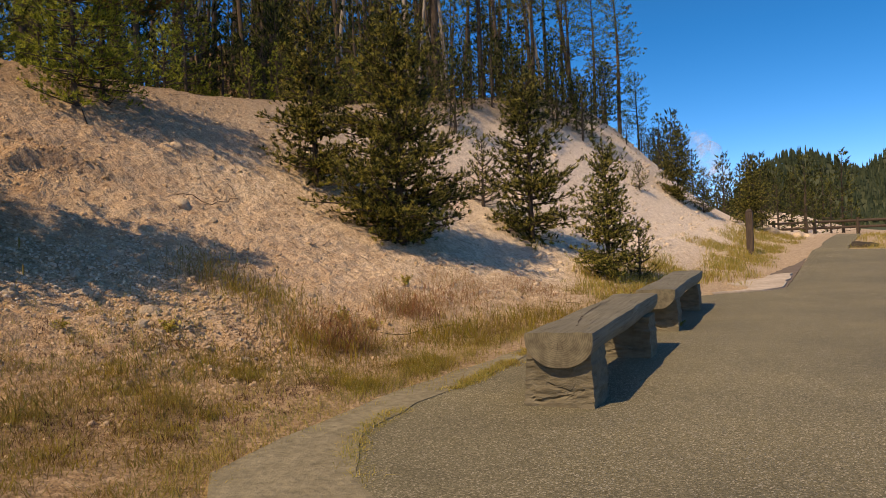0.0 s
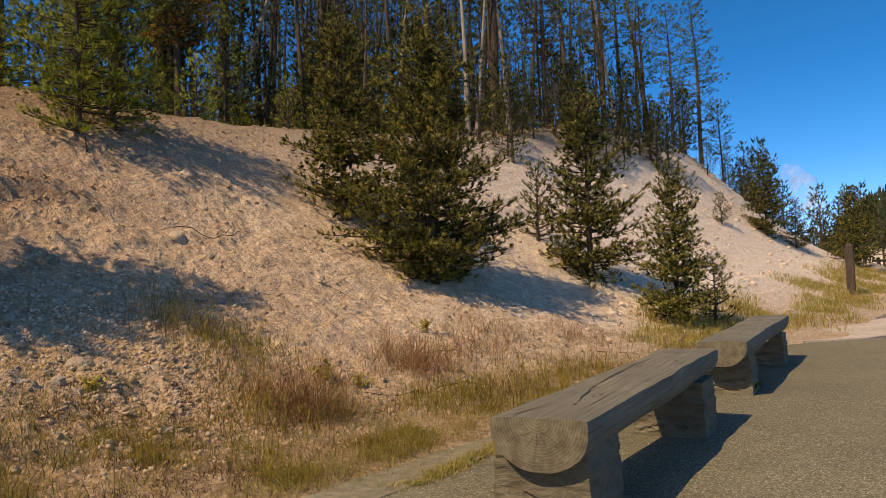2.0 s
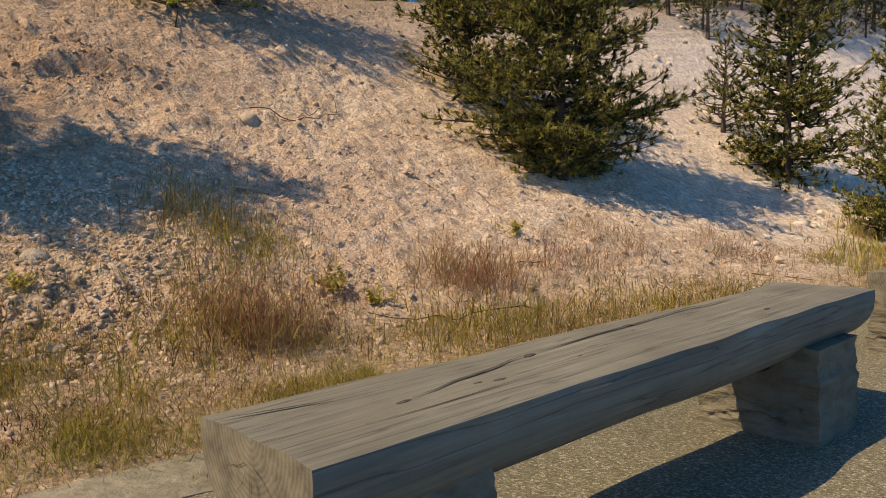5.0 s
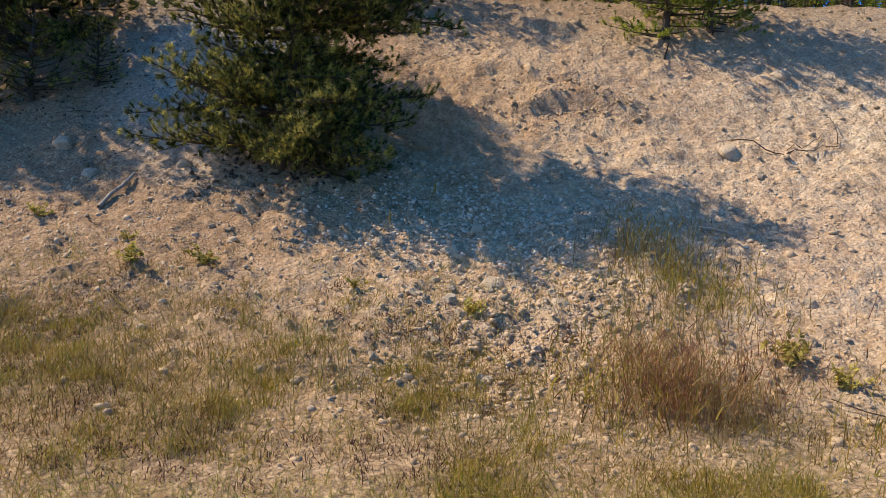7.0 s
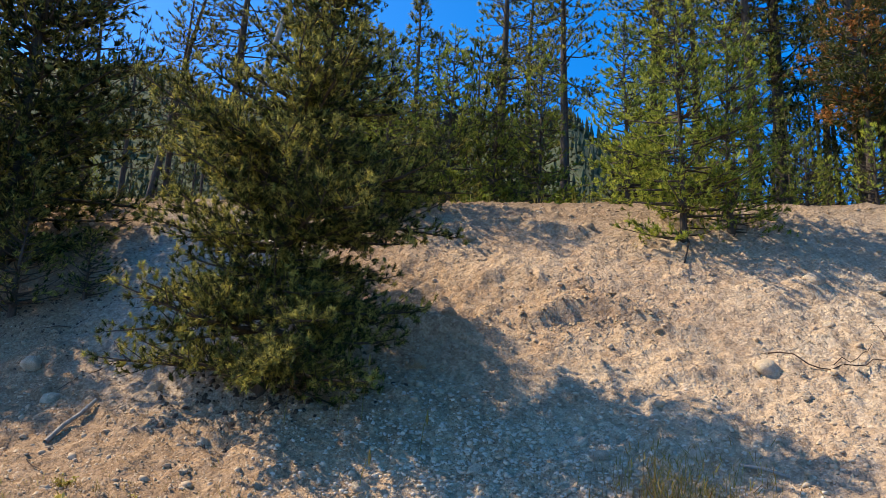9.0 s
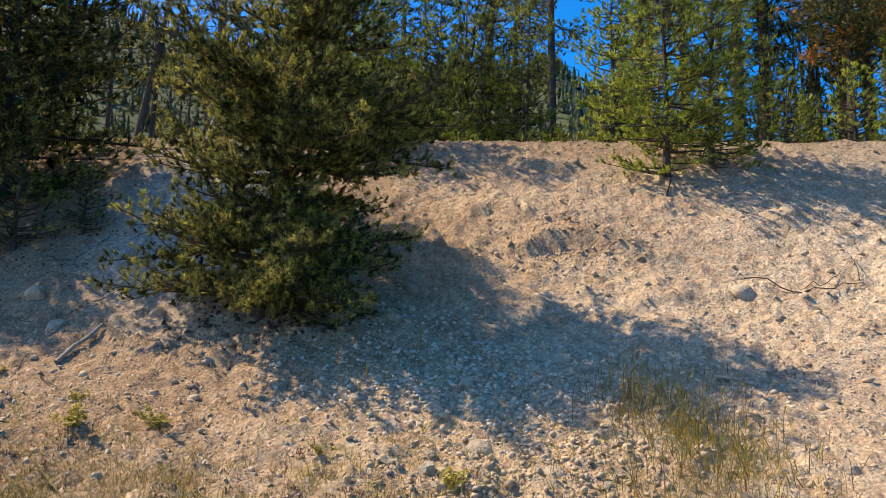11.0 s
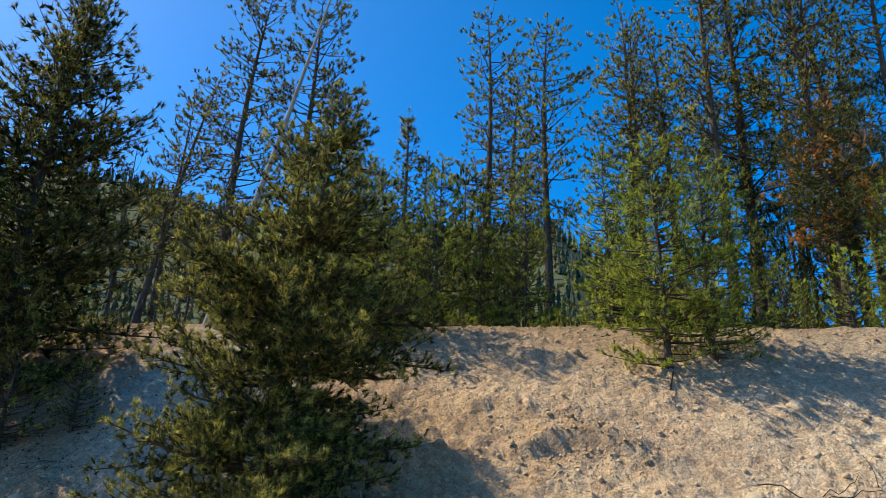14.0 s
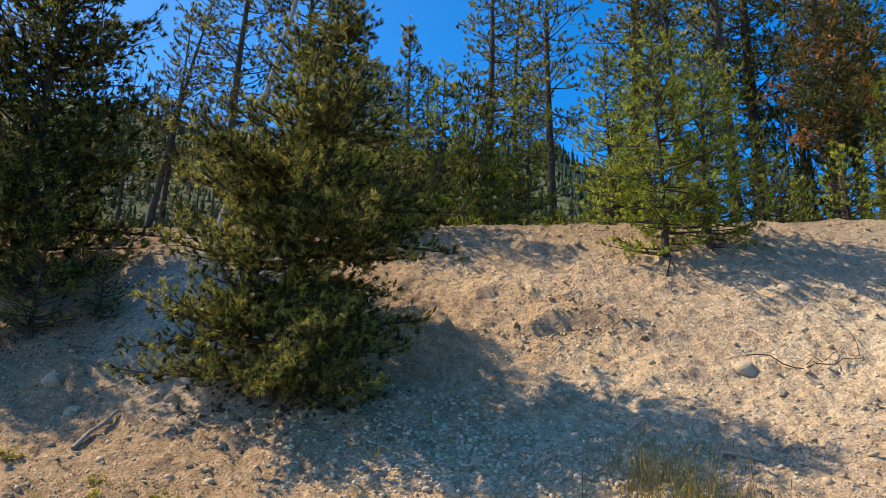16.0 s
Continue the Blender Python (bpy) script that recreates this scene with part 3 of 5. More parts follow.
near_bench = bench((1.525, 5.18, 0.0), -15.6, 2.9, 1, ((0.24, 0.475, 0.42), (2.45, 0.50, 0.40)),
                   ((0.04, 0.37, 0.020, 0.1), (-0.06, 0.92, 0.026, 0.2), (0.05, 0.60, 0.014, -0.1), (-0.11, 1.49, 0.024, 0.0), (0.06, 1.0, 0.014, 0.3), (0.07, 0.66, 0.022, 0.0), (-0.04, 1.42, 0.016, 0.2), (0.10, 2.1, 0.018, 0.2)),
                   "weathered grey half-log bench on two rough stone blocks")
seat_mesh = near_bench.children[0]
crack(seat_mesh, [(0.035 - 0.016 * i + 0.006 * math.sin(i * 2.1), 0.40 + 0.085 * i) for i in range(7)], 0.010)
crack(seat_mesh, [(-0.065 - 0.006 * i + 0.0025 * math.sin(i * 1.3), 0.95 + 0.1 * i) for i in range(9)], 0.012)
crack(seat_mesh, [(-0.12 + 0.012 * math.sin(i * 1.7), 1.6 + 0.11 * i) for i in range(7)], 0.008)
crack(seat_mesh, [(-0.15 + 0.012 * i, 0.01 + 0.05 * i) for i in range(6)], 0.009)
for a, r0, r1 in ((-0.5, 0.02, 0.17), (-1.1, 0.03, 0.16), (-1.7, 0.02, 0.19), (-2.2, 0.04, 0.15), (-2.8, 0.02, 0.17)):
    bm = bmesh.new()
    side = Vector((-math.sin(a), 0, math.cos(a))) * 0.0011
    pts = [Vector((math.cos(a + 0.06 * math.sin(k * 2.0)) * r, -0.0035, -0.05 + math.sin(a + 0.06 * math.sin(k * 2.0)) * r)) for k, r in enumerate(np.linspace(r0, r1, 5))]
    rows = [(bm.verts.new(p - side * (1 - 0.2 * k)), bm.verts.new(p + side * (1 - 0.2 * k))) for k, p in enumerate(pts)]
    for (p0, p1), (q0, q1) in zip(rows, rows[1:]):
        bm.faces.new((p0, p1, q1, q0))
    part("crack", bm, KNOT, seat_mesh, "dark radial crack in the sawn end")
crack(seat_mesh, [(0.12 + 0.006 * math.sin(i), 0.2 + 0.11 * i) for i in range(6)], 0.005)
bench((2.645, 9.2, 0.0), -15.2, 3.55, 2, ((0.34, 0.50, 0.36), (2.95, 0.50, 0.38)),
      ((0.05, 0.8, 0.025, 0.2), (-0.08, 1.9, 0.02, 0.0), (0.02, 2.7, 0.03, 0.1)),
      "longer weathered half-log bench on stone blocks farther along")


# ---- trees ----
def tube(points, radii, sides):
    """A tapering tube through points, as arrays of points and quads."""
    points, radii = np.asarray(points, float), np.asarray(radii, float)
    d = np.gradient(points, axis=0)
    d /= np.linalg.norm(d, axis=1, keepdims=True) + 1e-9
    ref = np.where(np.abs(d[:, 2:3]) > 0.9, np.array([[1.0, 0, 0]]), np.array([[0, 0, 1.0]]))
    a = np.cross(d, ref)
    a /= np.linalg.norm(a, axis=1, keepdims=True)
    b = np.cross(d, a)
    ang = 2 * np.pi * np.arange(sides) / sides
    ring = a[:, None] * np.cos(ang)[None, :, None] + b[:, None] * np.sin(ang)[None, :, None]
    v = (points[:, None] + ring * radii[:, None, None]).reshape(-1, 3)
    k = np.arange(len(points) * sides).reshape(len(points), sides)
    nx = np.roll(k, -1, axis=1)
    f = np.stack([k[:-1], nx[:-1], nx[1:], k[1:]], -1).reshape(-1, 4)
    return v, f


def join(pieces):
    vs, fs, o = [], [], 0
    for v, f in pieces:
        vs.append(v)
        fs.append(f + o)
        o += len(v)
    return np.concatenate(vs), np.concatenate(fs)


def tufts(pos, along, count, twig, length, width, r, heart=0.15):
    """Foxtail shoots at each place, pointing along each direction: a spindle thick with needles, and single needles standing off it."""
    n = len(pos)
    along = along / (np.linalg.norm(along, axis=1, keepdims=True) + 1e-9)
    ref = np.where(np.abs(along[:, 2:3]) > 0.9, np.array([[1.0, 0, 0]]), np.array([[0, 0, 1.0]]))
    a = np.cross(along, ref)
    a /= np.linalg.norm(a, axis=1, keepdims=True)
    b = np.cross(along, a)
    grow = 0.75 + 0.5 * r.random((n, 1))
    t = r.random((n, count)) ** 0.8
    ang = r.random((n, count)) * 2 * np.pi
    lean = 0.15 + 1.45 * r.random((n, count)) ** 0.8
    size = length * (0.75 + 0.5 * r.random((n, count))) * grow
    side = a[:, None] * np.cos(ang)[..., None] + b[:, None] * np.sin(ang)[..., None]
    way = along[:, None] * np.cos(lean)[..., None] + side * np.sin(lean)[..., None]
    base = pos[:, None] + along[:, None] * (t * twig * grow)[..., None]
    flat = np.cross(way, along[:, None] + 0.3 * r.normal(size=(n, count, 3)))
    flat /= np.linalg.norm(flat, axis=2, keepdims=True) + 1e-9
    w = width / 2
    v = np.stack([base - flat * w, base + flat * w, base + way * size[..., None]], 2).reshape(-1, 3)
    f = np.arange(len(v)).reshape(-1, 3)
    ph = r.random((n, 1)) * 6.283 + np.arange(4) * 1.571
    rad = (length * heart * grow * (0.7 + 0.6 * r.random((n, 4))))[..., None]
    ring = pos[:, None] + along[:, None] * (twig * grow * (0.35 + 0.4 * r.random((n, 4))))[..., None] + (a[:, None] * np.cos(ph)[..., None] + b[:, None] * np.sin(ph)[..., None]) * rad
    ends = np.stack([pos - along * length * 0.15, pos + along * (twig + length * 0.45) * grow], 1)
    hv = np.concatenate([ring, ends], 1).reshape(-1, 3)
    tri = np.array([(0, 1, 5), (1, 2, 5), (2, 3, 5), (3, 0, 5), (1, 0, 4), (2, 1, 4), (3, 2, 4), (0, 3, 4)])
    return join([(v, f), (hv, (tri[None] + (np.arange(n) * 6)[:, None, None]).reshape(-1, 3))])


def pine_meshes(name, seed, H, crown_from, R, gap, per, tuft_step, count, needle, width, twig=0.14, taper=0.75, ragged=0.25, rise=0.35, droop=0.0, trunk_r=None, bend=0.15,
                dead_below=0, keep=1.0, twig_min=0.2, shape=None, bare=0.2, side=0.36, core=0.0, up_tips=0.45, plume=0.25, sleeve=0.0):
    """Trunk with limbs, and crown of needle brushes, of a pine H metres high."""
    r = np.random.default_rng(seed)
    trunk_r = trunk_r or 0.014 * H + 0.015
    hs = np.linspace(-0.35, H, max(8, int(H * 2)))
    bx, by = bend * H * 0.05 * r.normal(), bend * H * 0.05 * r.normal()
    ph = r.random(2) * 6

    def axis(h):
        u = np.clip(h / H, 0, 1)
        return np.stack([bx * u**2 + 0.012 * H * np.sin(u * 5 + ph[0]) * u, by * u**2 + 0.012 * H * np.sin(u * 4 + ph[1]) * u, h], -1)

    rad = np.maximum(trunk_r * (1 - np.clip(hs / H, 0, 1)) ** 0.8, 0.006) + trunk_r * 0.5 * np.exp(-np.maximum(hs, 0) / 0.18) * (hs < 1)
    wood = [tube(axis(hs), rad, 9)]
    P, D, PC, DC = [], [], [], []
    h = H * crown_from
    while h < H * 0.985:
        u = (h / H - crown_from) / (1 - crown_from)
        prof = ((1 - u) ** taper) * min(1.0, 0.55 + u * 3.5) if shape is None else float(np.interp(u, shape[0], shape[1]))
        whorl = r.random() * 6.3
        n_b = max(2, int(round(per * (1 - 0.35 * u))))
        for k in range(n_b):
            if r.random() > keep or (prof < 0.45 and u < 0.4 and r.random() < 0.55):
                continue
            L = R * prof * (1 - ragged + 2 * ragged * r.random()) + 0.05
            az = whorl + 6.283 * (k + 0.55 * r.normal()) / n_b
            out = np.array([np.cos(az), np.sin(az), 0])
            lateral = np.array([-np.sin(az), np.cos(az), 0])
            up = rise * (0.5 + u) + 0.15 * r.normal()
            m = 6 if twig_min < 0.3 else 4
            q = np.linspace(0, 1, m)
            start = axis(np.array(h + 0.12 * r.normal()))
            pts = start + out * (L * q)[:, None] + np.array([0, 0, 1.0]) * (L * (up * q**1.6 - droop * q * (1 - u)))[:, None] + lateral * (0.12 * L * np.sin(q * 3 + r.random() * 6) * q)[:, None]
            if twig_min < 1.0 or k % 2:
                wood.append(tube(pts, np.maximum(0.004, (0.010 + 0.012 * L) * (1 - 0.85 * q)), 4 if twig_min < 0.3 else 3))
            tip = pts[-1] - pts[-2]
            P.append(pts[-1])
            D.append(tip + np.array([0, 0, 0.5]) * np.linalg.norm(tip))
            for f in np.arange(bare + 0.1, 1.0, sleeve / L) if sleeve else ():
                P.append(np.array([np.interp(f, q, pts[:, i]) for i in range(3)]) + 0.01 * r.normal(size=3))
                D.append(tip / np.linalg.norm(tip) + 0.5 * r.normal(size=3) + np.array([0, 0, 0.3]))
            if core and L > 0.3:
                for f in np.arange(0.15, 0.8, core / L):
                    c = np.array([np.interp(f, q, pts[:, i]) for i in range(3)])
                    PC.append(c + 0.06 * r.normal(size=3))
                    DC.append(out + 0.8 * r.normal(size=3))
            nt = max(1, int(L * (1 - bare) / tuft_step))
            for j in range(nt):
                f = bare + (1 - bare) * (j + r.random()) / nt
                c = np.array([np.interp(f, q, pts[:, i]) for i in range(3)])
                sgn = 1 if j % 2 else -1
                tw = L * side * (1.15 - f) * (0.5 + r.random()) + 0.05
                dirn = out * (0.6 + 0.4 * r.random()) + lateral * sgn * (0.7 + 0.35 * r.normal()) + np.array([0, 0, 0.25 + plume * r.normal() + 0.2 * u])
                dirn /= np.linalg.norm(dirn)
                end = c + dirn * tw
                if tw > twig_min:
                    wood.append(tube(np.stack([c, end]), (0.006, 0.003), 3))
                steps = max(1, int(tw / (twig + needle * 0.55)))
                for i in range(steps):
                    P.append(c + dirn * tw * (i + 0.75) / steps + 0.02 * r.normal(size=3))
                    D.append(dirn * 0.7 + 0.25 * r.normal(size=3) + np.array([0, 0, up_tips + 0.2 * r.random()]))
        h += gap * (0.75 + 0.5 * r.random()) * (1 - 0.3 * u)
    P.append(axis(np.array(H)))
    D.append(np.array([0, 0, 1.0]))
    for k in range(dead_below):
        hh = H * (0.12 + (crown_from - 0.08) * r.random())
        az = r.random() * 2 * np.pi
        L = R * (0.25 + 0.5 * r.random())
        q = np.linspace(0, 1, 4)
        out = np.array([np.cos(az), np.sin(az), 0])
        pts = axis(np.array(hh)) + out * (L * q)[:, None] + np.array([0, 0, 1.0]) * (L * (-0.25 * q + 0.2 * q**2 * r.normal()))[:, None]
        wood.append(tube(pts, 0.013 * (1 - 0.8 * q) + 0.003, 4))
    wv, wf = join(wood)
    needles = [tufts(np.array(P), np.array(D), count, twig, needle, width, r)]
    # Oversized inner tufts, hidden inside the crown, added to block light
    if PC:
        needles.append(tufts(np.array(PC), np.array(DC), 6, twig, needle * 1.4, width * 2.4, r, 0.28))
    nv, nf = join(needles)
    return mesh_from(name + "_trunk", wv, wf, True), mesh_from(name + "_crown", nv, nf)


def pine(meshes, e, s, scale, turn, label, needle=None, lean=(0, 0), group="pines", wood=None, category="pine tree", tall=1.0):
    base = spot(e, s, 0.02)
    m = Matrix.Translation(base) @ pose(0, 0, 0, lean[0], lean[1], 0) @ pose(0, 0, 0, 0, 0, turn) @ Matrix.Diagonal((scale, scale, scale * tall, 1))
    root = empty("pine_tree", m, label, category, group)
    put("trunk", meshes[0], wood or BARK, root)
    if meshes[1] is not None:
        put("crown", meshes[1], needle or (NEEDLE_SHADED if any(meshes is kind for kind in YOUNG_DEEP + TALL_DEEP) else NEEDLE), root)
    return root


def triangles(me):
    """A mesh's points and its faces as triangles."""
    v = np.empty(len(me.vertices) * 3, np.float32)
    me.vertices.foreach_get("co", v)
    f = np.empty(len(me.loops), np.int32)
    me.loops.foreach_get("vertex_index", f)
    f = f.reshape(len(me.polygons), -1)
    return v.reshape(-1, 3), f if f.shape[1] == 3 else np.concatenate([f[:, (0, 1, 2)], f[:, (0, 2, 3)]])


def grove(trees, label):
    """Many pines too far off to be told apart, joined: kind, along, up, size, turn, lean."""
    verts, faces, slots, o = [], [], [], 0
    for meshes, e, s, scale, turn, lean in trees:
        m = np.array(Matrix.Translation(spot(e, s, 0.02)) @ pose(0, 0, 0, lean[0], lean[1], turn) @ Matrix.Scale(scale, 4))
        for slot, me in enumerate(meshes):
            v, f = triangles(me)
            verts.append(v @ m[:3, :3].T + m[:3, 3])
            faces.append(f + o)
            slots.append(np.full(len(f), slot, np.int32))
            o += len(v)
    me = mesh_from("pine_grove", np.concatenate(verts), np.concatenate(faces))
    me.materials.append(BARK)
    me.materials.append(NEEDLE_SHADED)
    me.polygons.foreach_set("material_index", np.concatenate(slots))
    return tagged(new("pine_grove", me), label, "forest", kind="stuff")


# close young pines, full to the ground
SKIRT = ((0, 0.08, 0.15, 0.18, 0.24, 0.28, 0.42, 0.5, 0.57, 0.7, 0.85, 1.0), (0.95, 1.04, 0.94, 0.6, 0.62, 0.98, 1.05, 0.9, 0.7, 0.45, 0.27, 0.05))
BUSHY = pine_meshes("bushy", 3, 4.7, 0.04, 1.42, 0.19, 9, 0.058, 50, 0.056, 0.0068, 0.055, 0.7, 0.28, 0.36, 0.3, twig_min=0.2, shape=SKIRT, core=0.06, side=0.27, bare=0.18, plume=0.5, sleeve=0.11)
DENSE = pine_meshes("dense", 4, 4.7, 0.03, 1.6, 0.18, 9, 0.082, 30, 0.074, 0.010, 0.06, 0.7, 0.36, 0.38, 0.12, core=0.08, side=0.3, plume=0.4)
BROAD = pine_meshes("broad", 5, 6.6, 0.02, 1.95, 0.22, 9, 0.11, 24, 0.09, 0.013, 0.07, 0.72, 0.36, 0.5, 0.14, twig_min=0.4, core=0.13, side=0.28, plume=0.4)
MIDDLE = pine_meshes("middle", 6, 4.2, 0.02, 1.2, 0.19, 8, 0.11, 20, 0.088, 0.014, 0.08, 0.68, 0.4, 0.5, 0.12, twig_min=0.4, core=0.13, side=0.3, plume=0.4)
YOUNG = [pine_meshes("young" + c, 11 + i, 4.0, 0.015, 0.9 + 0.1 * i, 0.19, 7, 0.085, 19, 0.075, 0.013, 0.07, 0.75, 0.38, 0.42, 0.16, trunk_r=0.05, twig_min=0.4, bare=0.22, side=0.3, plume=0.4) for i, c in enumerate("abc")]
FULL_CONE = ((0, 0.1, 0.3, 0.5, 0.7, 0.85, 1.0), (0.74, 0.86, 0.86, 0.76, 0.58, 0.38, 0.08))
BROW = [pine_meshes("brow" + c, 16 + i, 4.0, 0.012, 1.02, 0.19, 7, 0.08, 19, 0.078, 0.012, 0.07, 0.7, 0.45, 0.4, 0.2, trunk_r=0.055, twig_min=0.4, shape=FULL_CONE, bare=0.26, side=0.3, plume=0.45) for i, c in enumerate("ab")]
SAPLING = [pine_meshes("sapling" + c, 21 + i, 1.6, 0.04, 0.5, 0.14, 6, 0.13, 22, 0.075, 0.010, 0.07, 0.7, 0.25, 0.6, 0.0, twig_min=0.29) for i, c in enumerate("ab")]
TALL = [pine_meshes("tall" + c, 31 + i, 13.0, (0.38, 0.3, 0.45, 0.33)[i], (1.5, 1.4, 1.55, 1.3)[i], 0.36, 6, 0.13, 19, 0.115, 0.025, 0.10, 0.42, 0.5, 0.4, 0.12, 0.17, 0.3, 18, 0.92, 0.4, bare=0.36, side=0.36, up_tips=0.7, plume=0.5) for i, c in enumerate("abcd")]
SPRUCE = pine_meshes("spire", 41, 7.0, 0.06, 1.0, 0.22, 8, 0.2, 16, 0.11, 0.02, 0.10, 1.0, 0.2, 0.05, 0.15, twig_min=0.35)
RUSTY = pine_meshes("rusty", 45, 6.6, 0.42, 1.5, 0.22, 7, 0.14, 18, 0.11, 0.02, 0.09, 0.55, 0.4, 0.35, 0.1, 0.12, 0.3, 6, twig_min=0.4, bare=0.3, side=0.34, core=0.2)
SNAG = pine_meshes("snag", 51, 11.0, 0.97, 0.3, 0.4, 2, 0.3, 2, 0.02, 0.004, 0.1, 1, 0.3, 0.2, 0, 0.12, 0.2, 16)
# the same kinds with coarser needles, for the wood behind
YOUNG_DEEP = [pine_meshes("deep_young" + c, 61 + i, 4.0, 0.05, 1.0 + 0.15 * i, 0.3, 7, 0.36, 7, 0.16, 0.042, 0.14, 0.8, 0.25, 0.5, 0.05, twig_min=1.0) for i, c in enumerate("ab")]
TALL_DEEP = [pine_meshes("deep_tall" + c, 71 + i, 13.0, (0.42, 0.3, 0.5)[i], (1.5, 1.35, 1.6)[i], 0.54, 5, 0.46, 7, 0.2, 0.05, 0.2, 0.5, 0.45, 0.4, 0.1, 0.15, 0.3, 10, 0.95, 1.2) for i, c in enumerate("abc")]

pine(BUSHY, 3.1, 7.1, 0.93, 20, "broad young pine with deep green needles low on the bank", lean=(-7, 0), group="pines on the bank", tall=1.07)
pine(BROAD, -1.3, 9.2, 1.0, 130, "large dense pine shading the bank", group="pines on the bank")
pine(DENSE, 11.7, 6.55, 0.93, 200, "dense bushy pine standing on the open slope", group="pines on the bank")
pine(MIDDLE, 11.5, 8.4, 0.86, 10, "slender pine behind a bushy one", group="pines on the bank")
pine(SAPLING[0], 16.8, 7.7, 1.0, 0, "small pine on the pale slope", group="pines on the bank")
pine(MIDDLE, 16.4, 6.2, 0.95, 70, "slim pine with an open lower trunk on the slope", group="pines on the bank")
pine(MIDDLE, 15.3, 3.95, 0.68, 150, "small full pine at the foot of the slope", group="pines on the bank")
pine(SAPLING[1], 16.2, 3.6, 0.75, 90, "low pine sapling at the foot of the slope", group="pines on the bank")
pine(SAPLING[1], 28.9, 7.6, 0.65, 30, "tiny pine on the pale slope", group="pines on the bank")
pine(MIDDLE, 32.2, 7.0, 0.78, 150, "pine at the far end of the slope", group="pines on the bank")
pine(YOUNG[2], 33.5, 6.3, 0.5, 20, "small pine at the far end of the slope", group="pines on the bank")
pine(MIDDLE, 36.3, 4.9, 0.75, 260, "pine beyond the slope", group="pines on the bank")
for e, s, k in ((0.3, 8.6, 0.6), (-0.3, 8.2, 0.95), (-0.9, 7.9, 0.9)):
    pine(SAPLING[int(10 * k) % 2], e, s, k, 100 * e, "low dark pine sapling in the shade of larger pines", group="shaded saplings on the bank", tall=0.8)
# Out of view on the left; added for the shade it casts
pine(BROAD, -3.4, 7.9, 0.8, 40, "unseen dense pine placed low on the bank to cast shade along it", group="pines on the bank")
# on the brow of the bank
pine(BROW[0], 7.6, 9.98, 0.84, 15, "bushy yellow-green young pine on the brow", NEEDLE_YOUNG, group="young pines on the brow")
pine(BROW[1], 8.27, 10.25, 0.76, 100, "full yellow-green young pine on the brow", NEEDLE_YOUNG, group="young pines on the brow")
for e, s, k, h, turn in ((5.8, 14.5, 0, 0.95, 0), (7.25, 12.6, 1, 0.85, 40), (3.45, 10.6, 2, 0.72, 80), (2.75, 11.4, 1, 0.8, 30), (4.0, 14.5, 0, 1.05, 120), (4.9, 15.2, 1, 0.9, 160),
                         (2.4, 14.6, 1, 1.1, 15), (9.6, 14.6, 0, 0.9, 75), (1.2, 13.4, 2, 0.9, 300), (8.3, 16.5, 0, 1.1, 330), (12.8, 13.8, 1, 0.8, 60)):
    pine(YOUNG[k], e, s, h, turn, "bright young pine at the edge of the wood", NEEDLE_YOUNG, group="young pines on the brow")
for e, s, h in ((10.0, 12.2, 0.75), (11.2, 12.5, 0.85), (10.6, 12.9, 0.6), (0.2, 12.9, 0.6), (13.4, 12.2, 0.7), (15.0, 12.7, 0.9), (17.5, 12.4, 0.8), (19.0, 13.0, 1.0), (-2.8, 13.0, 0.6)):
    pine(SAPLING[int(e * 10) % 2], e, s, h, e * 70, "bright green pine sapling on the brow", NEEDLE_YOUNG, group="saplings on the brow")
# tall pines of the wood: along, up, height
for i, (e, s, h, leanx, leany) in enumerate(((-5.7, 20, 10.8, -8, 0), (-2.7, 19, 12.9, -1, 0), (-1.0, 20, 13.4, 0, 0), (4.7, 22, 14.0, 0, 0), (6.6, 20, 12.1, 0, 0), (5.6, 26, 13.6, 0, 0),
                                             (9.3, 22, 13.6, 0, 0), (9.9, 24, 14.4, 0, 0), (11.0, 18, 13.0, 0, 0), (12.3, 20, 11.5, 0, 0), (13.1, 17, 13.2, 0, -2), (15.1, 20, 14.2, 0, -3), (17.5, 24, 13.8, 0, 0), (12.0, 19.2, 13.8, 0, 1), (10.3, 20.6, 11.8, 0, 0), (14.6, 16.6, 11.5, 0, 2),
                                             (22.4, 12.6, 12.0, 0, 0), (25.6, 12.6, 9.0, 0, 0), (29.9, 12.4, 7.8, 0, 0), (33.4, 12.2, 7.0, 0, 0), (36.6, 12.2, 7.6, 0, 0), (39.7, 12, 10.0, 0, 0), (42.9, 12, 6.0, 0, 0))):
    pine(TALL[i % 4], e, s, h / 13.0, i * 77, "tall lodgepole pine with a bare lower trunk", lean=(leanx, leany), group="tall pines of the wood")
pine(SPRUCE, 2.8, 17.0, 1.0, 0, "narrow dark conifer in the wood", group="conifers of the wood", category="conifer")
pine(SPRUCE, 3.1, 20.0, 1.02, 90, "narrow dark conifer in the wood", group="conifers of the wood", category="conifer")
pine(RUSTY, 12.3, 15.0, 0.86, 45, "pine with a rusty dying crown", NEEDLE_DRY, group="tall pines of the wood")
pine((SNAG[0], None), -1.7, 16.0, 0.85, 0, "bleached dead trunk leaning among the pines", lean=(-13, 4), tall=1.38, group="dead trunks", wood=DEADWOOD, category="dead tree")
under_rng = np.random.default_rng(31)
